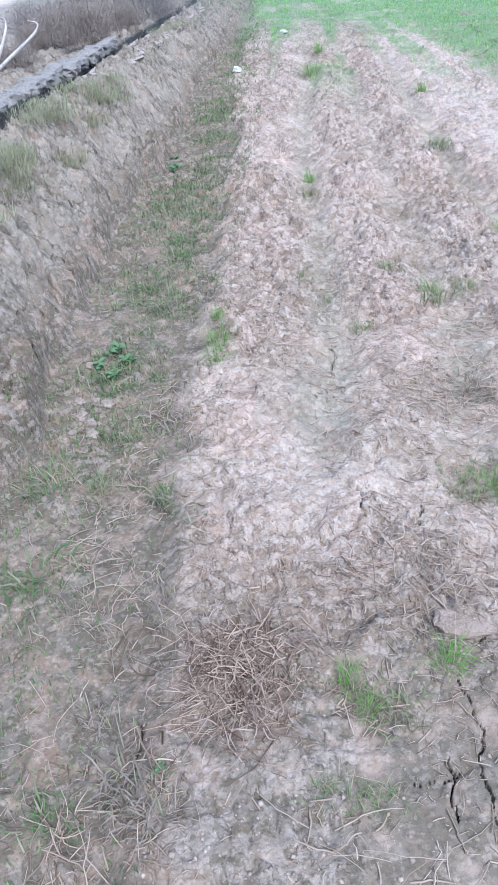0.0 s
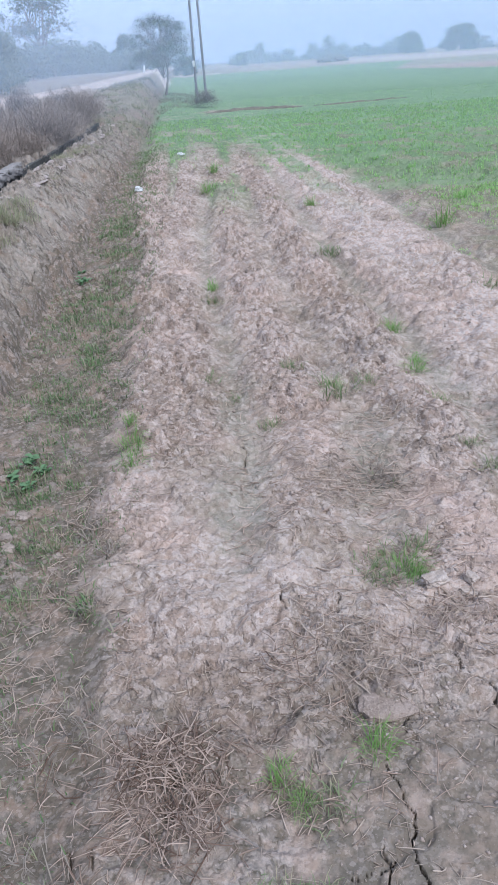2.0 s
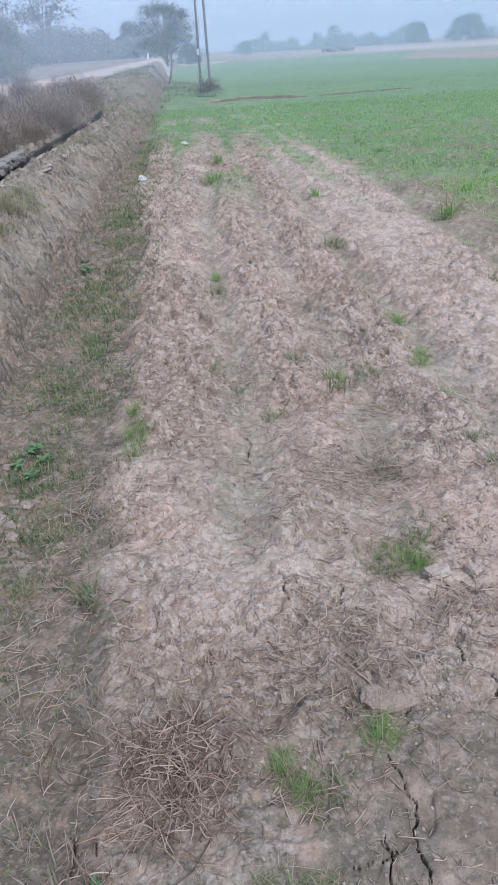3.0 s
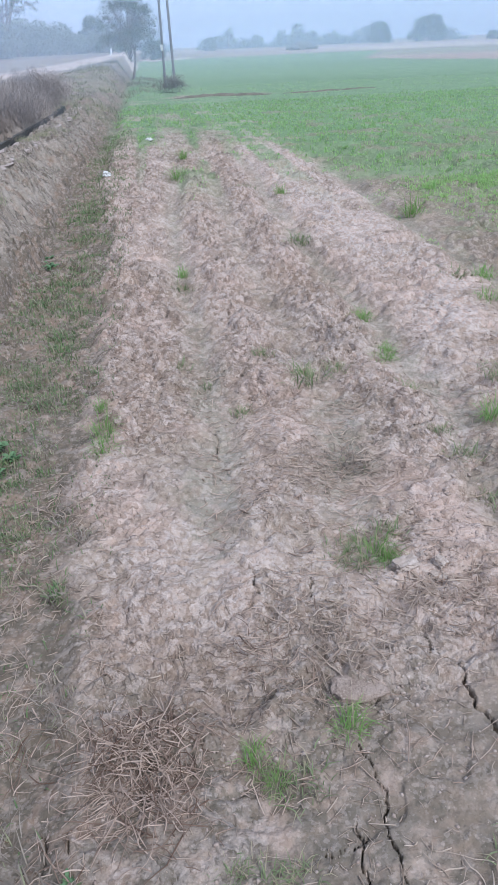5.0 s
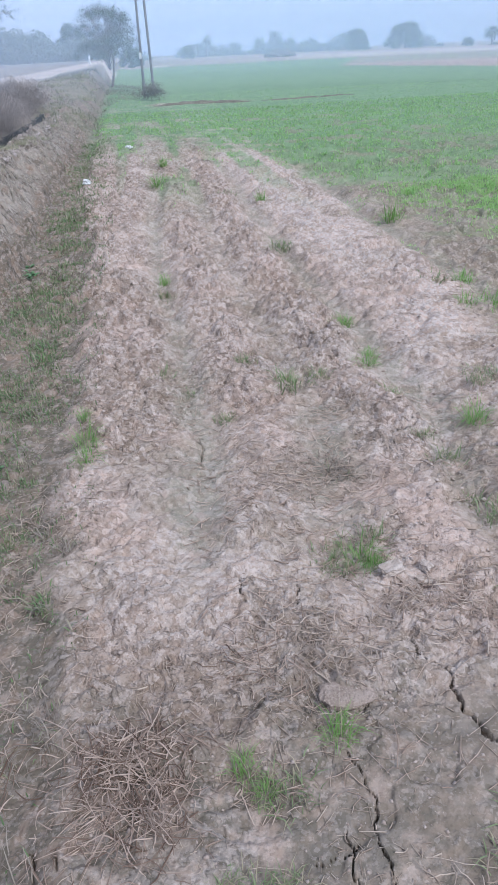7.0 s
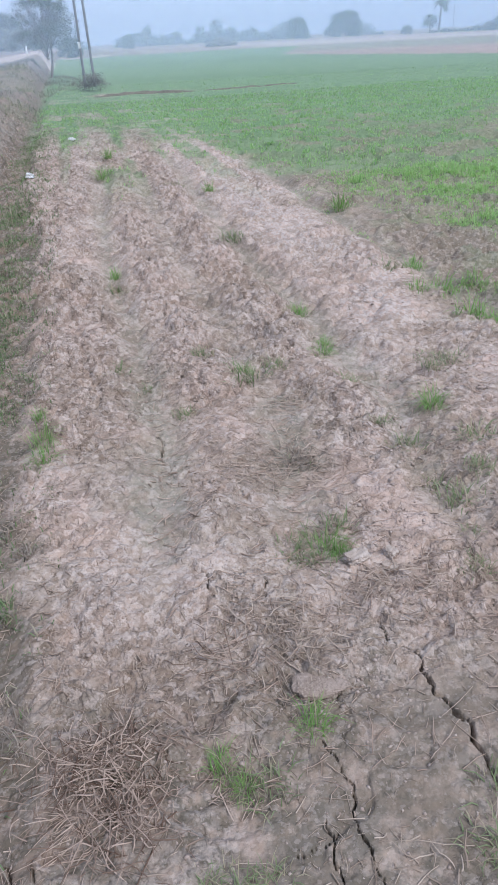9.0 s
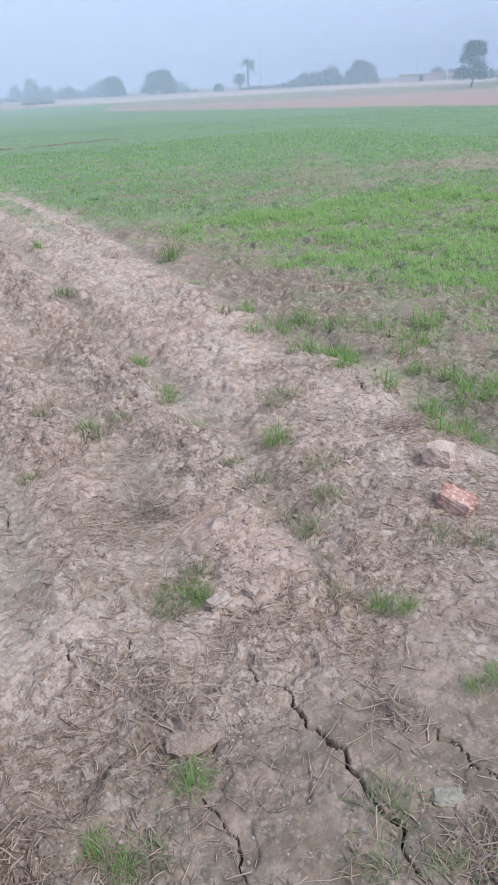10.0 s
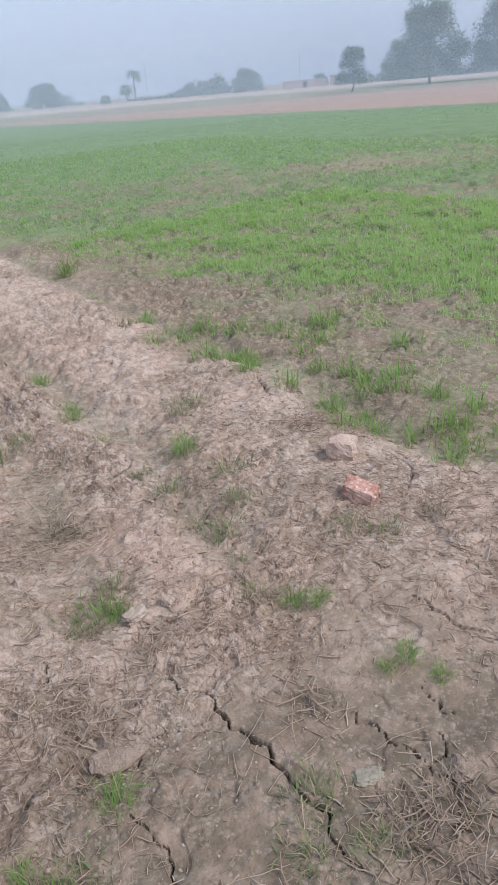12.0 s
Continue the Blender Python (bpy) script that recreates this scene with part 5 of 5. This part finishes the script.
def build_trees():
    acacia = tree_template("acacia_tree", 3, 4.35, 4.5, 1.25, 64, 11000, 0.045, ACACIA_MAT, airy=0.9, limb_r=0.018, flat=0.55)
    set_tree(acacia, -0.80, 44.9, land_at(-0.8, 44.9) - 0.05, 1.0, 30, "small feathery thorn tree beside the bund end", first=True)
    spindly = tree_template("spindly_tree", 23, 6.0, 6.6, 2.3, 30, 4200, 0.075, ACACIA_MAT, airy=0.5, lean=-0.22, limb_r=0.020, flat=0.6)
    set_tree(spindly, -11.6, 76.0, land_at(-11.6, 76) - 0.05, 1.28, 0, "spindly leaning half-bare tree beyond the dirt track", first=True)
    broad = tree_template("broad_tree", 7, 8.0, 9.8, 0.1, 46, 11000, 0.19, TREE_MAT, limb_r=0.03, flat=0.9)
    set_tree(broad, 89.1, 244.2, -0.7, 1.10, 10, "broad dark tree far across the field", 1.40, "far field trees", True)
    for x, y, s, w, turn in ((74.5, 249.1, 0.92, 1.1, 80), (113.7, 164.5, 0.82, 1.25, 130), (17.7, 219.2, 0.52, 0.9, 20), (109.2, 185.2, 0.52, 1.1, 300), (90.5, 200.5, 0.32, 1.3, 70),
                             (129.1, 202.3, 0.66, 1.3, 45), (-7.3, 119.7, 0.72, 0.85, 160), (1.2, 119.9, 0.42, 1.1, 250), (126.0, 150.0, 0.42, 1.2, 15), (108.5, 190.0, 0.30, 1.5, 95), (117.0, 172.0, 0.50, 1.1, 260)):
        set_tree(broad, x, y, land_at(x, y) - 0.9 * s, s, turn, "broad rounded tree standing far off in haze", w, "far field trees")
    tall = tree_template("tall_tree", 9, 9.0, 9.2, 0.9, 52, 17000, 0.13, TREE_GREY_MAT, airy=0.40, limb_r=0.016, flat=1.0)
    set_tree(tall, 74.2, 67.1, land_at(74.2, 67.1), 1.05, 0, "tall airy grey-green tree on the far bank", 1.12, "trees on the bank", True)
    set_tree(tall, 79.2, 60.5, land_at(79.2, 60.5), 1.0, 120, "tall airy grey-green tree on the far bank", 0.95, "trees on the bank")
    set_tree(tall, 84.0, 82.0, land_at(84, 82), 0.66, 200, "rounded hazy tree behind the far bank", 1.0, "trees on the bank")
    set_tree(tall, -11.6, 48.6, land_at(-11.6, 48.6) - 0.2, 0.62, 60, "dense dark tree beyond the dirt track", 0.9)
    young = tree_template("young_tree", 13, 4.7, 4.0, 0.8, 24, 4200, 0.11, TREE_MAT, airy=0.35, limb_r=0.02)
    set_tree(young, 60.7, 66.5, land_at(60.7, 66.5), 1.0, 0, "small dark-leaved tree at the ploughed edge", 1.2, first=True)
    shrub = tree_template("roadside_shrub", 17, 2.0, 3.4, 0.1, 16, 3000, 0.085, TREE_GREY_MAT, airy=0.2, limb_r=0.02)
    first = True
    for x, y, s, w, turn in ((-12.4, 68.8, 1.35, 1.0, 0), (-10.4, 79.3, 1.25, 1.1, 40), (-8.6, 89.5, 1.1, 1.2, 80), (-14.5, 66, 1.8, 1.0, 120), (-8.9, 39.0, 1.0, 0.7, 150), (-6.0, 92, 1.1, 1.2, 10), (-12.0, 84, 1.7, 1.2, 200), (-4.0, 100, 1.2, 1.3, 300),
                             (-15.5, 58, 1.6, 0.9, 30), (-10.0, 96, 1.6, 1.2, 130), (-9.6, 45.0, 0.8, 0.9, 100)):
        set_tree(shrub, x, y, land_at(x, y) - 0.1, s, turn, "pale grey-green roadside shrub beyond the dirt track", w, "roadside shrubs", first)
        first = False
    bush = tree_template("pole_bush", 19, 0.66, 1.25, 0.02, 12, 2600, 0.026, SCRUB_MAT, airy=0.7, limb_r=0.012)
    set_tree(bush, 0.95, 30.9, land_at(0.95, 30.9) - 0.03, 1.0, 0, "scrubby brownish bush round the feet of the poles", 1.0, first=True)["category"] = "bush"


build_trees()


def build_far_woods():
    """Far belt of woods, in separate uneven mounds."""
    rng = np.random.default_rng(51)
    pos, size = [], []
    for x0, y0, x1, y1, h, n in ((22, 335, 50, 330, 5.0, 2000), (52, 331, 84, 321, 8.0, 3600), (82, 322, 96, 306, 6.5, 1300), (101, 207, 121, 197, 1.3, 500), (-60, 200, 10, 300, 7.0, 3000), (109, 290, 118, 284, 4.0, 400), (122, 205, 130, 198, 5.5, 700), (-45, 110, -16, 120, 4.0, 1800), (112, 118, 140, 98, 2.6, 900)):
        s = rng.random(n)
        top = h * np.clip(1.9 * fbm(s * 9, s * 0, 1.0, 4, 52 + int(abs(x0))) - 0.42, 0.06, 1.0) * np.sqrt(np.clip(6 * np.minimum(s, 1 - s), 0, 1))
        pos.append(np.stack([x0 + (x1 - x0) * s + rng.normal(0, 0.8, n), y0 + (y1 - y0) * s + rng.normal(0, 1.5, n), 0.3 + top * rng.random(n) ** 0.8], 1))
        size.append(rng.uniform(0.3, 0.7, n))
    pos, size = np.concatenate(pos), np.concatenate(size)
    n = len(pos)
    nrm = rng.normal(0, 1, (n, 3))
    nrm /= np.linalg.norm(nrm, axis=1)[:, None]
    t1 = np.cross(nrm, rng.normal(0, 1, (n, 3)))
    t1 /= np.linalg.norm(t1, axis=1)[:, None]
    t2 = np.cross(nrm, t1)
    sz = size[:, None]
    quad = np.stack([pos - t1 * sz, pos - t2 * sz * 0.7, pos + t1 * sz, pos + t2 * sz * 0.7], 1).reshape(-1, 3)
    ob = link_arrays("far_woods", quad, np.arange(n)[:, None] * 4 + np.array([[0, 1, 2, 3]]), np.zeros((0, 3), int), TREE_MAT)
    tagged(ob, "distant hazy belt of trees on the horizon", "woods", kind="stuff")


build_far_woods()


def build_palm(x, y, h, turn, fronds=24):
    rng = random.Random(int(x))
    palm = tagged(new("palm_tree"), "slim palm tree far off in the haze", "palm", "far palms")
    palm.matrix_basis = pose(x, y, land_at(x, y), 0, 0, turn)
    s = np.linspace(0, 1, 9)
    v, q = tube_arrays(np.stack([0.3 * s ** 2, 0 * s, h * s], 1), np.linspace(0.34, 0.22, 9), 8)
    link_mesh("trunk", v, q, BARK_MAT, palm, True)
    for i in range(fronds):
        a, up = i * 2.399, rng.uniform(-0.6, 1.2)
        u = np.linspace(0, 1, 7)
        rr = 2.3 * u
        zz = h + 2.2 * up * u - 1.7 * u ** 2
        d, sd = np.array([math.cos(a), math.sin(a), 0]), np.array([-math.sin(a), math.cos(a), 0])
        wdt = 0.55 * np.sin(0.25 + u * 2.75)
        mid = np.array([0.3, 0, 0]) + rr[:, None] * d + np.stack([0 * u, 0 * u, zz], 1)
        vv = np.concatenate([mid + sd * wdt[:, None] - np.array([0, 0, 0.15]), mid, mid - sd * wdt[:, None] - np.array([0, 0, 0.15])])
        qq = []
        for k in range(6):
            qq += [(k, k + 1, 8 + k, 7 + k), (7 + k, 8 + k, 15 + k, 14 + k)]
        link_mesh("frond", vv, qq, TREE_MAT, palm)


build_palm(102.5, 205.9, 7.4, 0)
build_palm(99.6, 205.4, 3.6, 90, 30)
build_palm(31.0, 298.4, 6.0, 30)


# ---- poles, heap, far farm buildings ----
def build_pole(x, y, h, r, label, arm=True, tilt=(0, 0)):
    pole = tagged(new("utility_pole"), label, "utility pole", "utility poles")
    pole.matrix_basis = pose(x, y, land_at(x, y) - 0.05, tilt[0], tilt[1], 0)
    v, q = tube_arrays(np.stack([np.zeros(9), np.zeros(9), np.linspace(0, h, 9)], 1), np.linspace(r, r * 0.7, 9), 10)
    n = len(v)
    link_mesh("shaft", v, q + [tuple(range(n - 10, n))], POLE_MAT, pole, True)
    if arm:
        bm = bmesh.new()
        bmesh.ops.create_cube(bm, size=1)
        bmesh.ops.scale(bm, vec=(1.3, 0.08, 0.08), verts=bm.verts)
        bmesh.ops.bevel(bm, geom=bm.edges[:], offset=0.01, segments=1, affect="EDGES")
        beam = part("crossarm", bm, POLE_MAT, pole)
        beam.location = (0, 0.1, h - 0.5)
        for k in (-0.55, 0, 0.55):
            v, q = tube_arrays(np.array([(0, 0, 0), (0, 0, 0.08), (0, 0, 0.10), (0, 0, 0.2)]), [0.02, 0.02, 0.05, 0.03], 8)
            ins = link_mesh("insulator", v, q, GREY_STONE_MAT, beam, True)
            ins.location = (k, 0, 0.04)


build_pole(0.80, 35.9, 8.0, 0.062, "grey upright utility pole in the field edge", tilt=(0, 0.4))
build_pole(1.20, 34.9, 8.0, 0.062, "grey slightly leaning utility pole beside another", tilt=(0, -0.8))
build_pole(92.0, 177.6, 9.0, 0.08, "thin utility pole far off in haze")
build_pole(112.3, 140.7, 7.5, 0.07, "thin utility pole far off in haze")


def build_plate():
    """Small white plate on one pole and a white marker post on the track's edge."""
    pole = [o for o in bpy.data.objects if o.name == "utility_pole"][0]
    bm = bmesh.new()
    bmesh.ops.create_cube(bm, size=1)
    bmesh.ops.scale(bm, vec=(0.11, 0.02, 0.24), verts=bm.verts)
    bmesh.ops.bevel(bm, geom=bm.edges[:], offset=0.006, segments=1, affect="EDGES")
    part("plate", bm, PLASTIC_MAT, pole, "small white plate").location = (-0.03, -0.075, 1.62)
    z = land_at(-2.5, 59.9)
    v, q = tube_arrays(np.array([(0, 0, -0.1), (0, 0, 0.30), (0, 0, 0.52), (0, 0, 0.55)]), [0.07, 0.07, 0.065, 0.03], 8)
    post = link_mesh("marker_post", v, q + [tuple(range(24, 32))], PLASTIC_MAT, None, True)
    post.matrix_basis = pose(-2.5, 59.9, z)
    tagged(post, "short white marker post beside the dirt track", "post")


build_plate()


def build_heap():
    bm = bmesh.new()
    bmesh.ops.create_icosphere(bm, subdivisions=4, radius=1.0)
    for v in bm.verts:
        k = 1 + 0.28 * noise.noise(v.co * 2.3) + 0.12 * noise.noise(v.co * 6)
        v.co = Vector((v.co.x * 2.9 * k, v.co.y * 1.8 * k, max(-0.1, v.co.z * 1.25 * k)))
    me = bpy.data.meshes.new("manure_heap")
    bm.to_mesh(me)
    bm.free()
    me.materials.append(HEAP_MAT)
    ob = new("manure_heap", me)
    ob.matrix_basis = pose(29.1, 147.1, land_at(29.1, 147.1))
    tagged(ob, "long dark manure heap far across the field", "heap")


build_heap()


def box_part(name, parent, mat, lo, hi, bev=0.03):
    bm = bmesh.new()
    bmesh.ops.create_cube(bm, size=1)
    bmesh.ops.scale(bm, vec=[b - a for a, b in zip(lo, hi)], verts=bm.verts)
    bmesh.ops.translate(bm, vec=[(a + b) / 2 for a, b in zip(lo, hi)], verts=bm.verts)
    bmesh.ops.bevel(bm, geom=bm.edges[:], offset=bev, segments=1, affect="EDGES")
    return part(name, bm, mat, parent)


def build_farm(x, y, turn, length, h, roof_mat, label):
    house = tagged(new("farm_building"), label, "building", "far farm buildings")
    house.matrix_basis = pose(x, y, land_at(x, y) - 0.1, 0, 0, turn)
    box_part("wall", house, PLASTER_MAT, (-length / 2, -1.6, 0), (length / 2, 1.6, h))
    box_part("roof", house, roof_mat, (-length / 2 - 0.2, -1.8, h + 0.004), (length / 2 + 0.2, 1.8, h + 0.22))
    box_part("door", house, DARK_MAT, (-0.5, -1.64, 0), (0.4, -1.58, min(1.9, h - 0.2)))


build_farm(113.5, 140.5, -38, 10.0, 1.5, PLASTER_MAT, "long low pinkish farm building in haze")
build_farm(119.0, 134.0, -38, 5.0, 1.9, OLD_ROOF_MAT, "low pinkish mud-walled house in haze")
build_farm(114.0, 127.0, -38, 4.0, 2.0, ROOF_MAT, "small shed with a pale sheet roof in haze")


# ---- sheets that imitate the haze over the fields ----
def haze_veil_material(share, top):
    m = bpy.data.materials.new("mist")
    m.use_nodes = True
    n, l = m.node_tree.nodes, m.node_tree.links
    n.clear()
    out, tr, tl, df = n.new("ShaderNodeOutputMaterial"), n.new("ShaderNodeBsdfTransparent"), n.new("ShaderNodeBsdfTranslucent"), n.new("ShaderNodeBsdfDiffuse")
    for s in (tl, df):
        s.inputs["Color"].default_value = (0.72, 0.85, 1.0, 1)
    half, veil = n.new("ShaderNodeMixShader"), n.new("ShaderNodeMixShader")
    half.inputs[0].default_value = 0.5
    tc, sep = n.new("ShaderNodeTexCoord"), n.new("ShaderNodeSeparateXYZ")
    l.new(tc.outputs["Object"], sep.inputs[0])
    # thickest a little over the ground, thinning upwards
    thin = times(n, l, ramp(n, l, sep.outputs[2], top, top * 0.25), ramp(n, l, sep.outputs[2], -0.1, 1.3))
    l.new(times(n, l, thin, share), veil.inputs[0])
    l.new(tl.outputs[0], half.inputs[1])
    l.new(df.outputs[0], half.inputs[2])
    l.new(tr.outputs[0], veil.inputs[1])
    l.new(half.outputs[0], veil.inputs[2])
    l.new(veil.outputs[0], out.inputs["Surface"])
    return m


def build_haze_veils():
    # see-through bluish sheets on arcs round the viewpoint, added to imitate distance haze
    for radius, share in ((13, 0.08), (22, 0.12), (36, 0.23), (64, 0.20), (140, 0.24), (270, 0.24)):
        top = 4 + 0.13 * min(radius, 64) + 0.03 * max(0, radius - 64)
        m = haze_veil_material(share, top)
        v, q = [], []
        for k, deg in enumerate(np.linspace(-60, 80, 113)):
            a = radians(deg)
            rr = radius * (1 + 0.06 * noise.noise((a * 3, radius, 0)))
            v += [(math.sin(a) * rr, math.cos(a) * rr, -1), (math.sin(a) * rr, math.cos(a) * rr, top)]
            if k:
                q.append((2 * k - 2, 2 * k, 2 * k + 1, 2 * k - 1))
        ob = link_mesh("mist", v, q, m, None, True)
        tagged(ob, "translucent bluish sheet standing in for haze over the fields", "mist", kind="structure")


build_haze_veils()
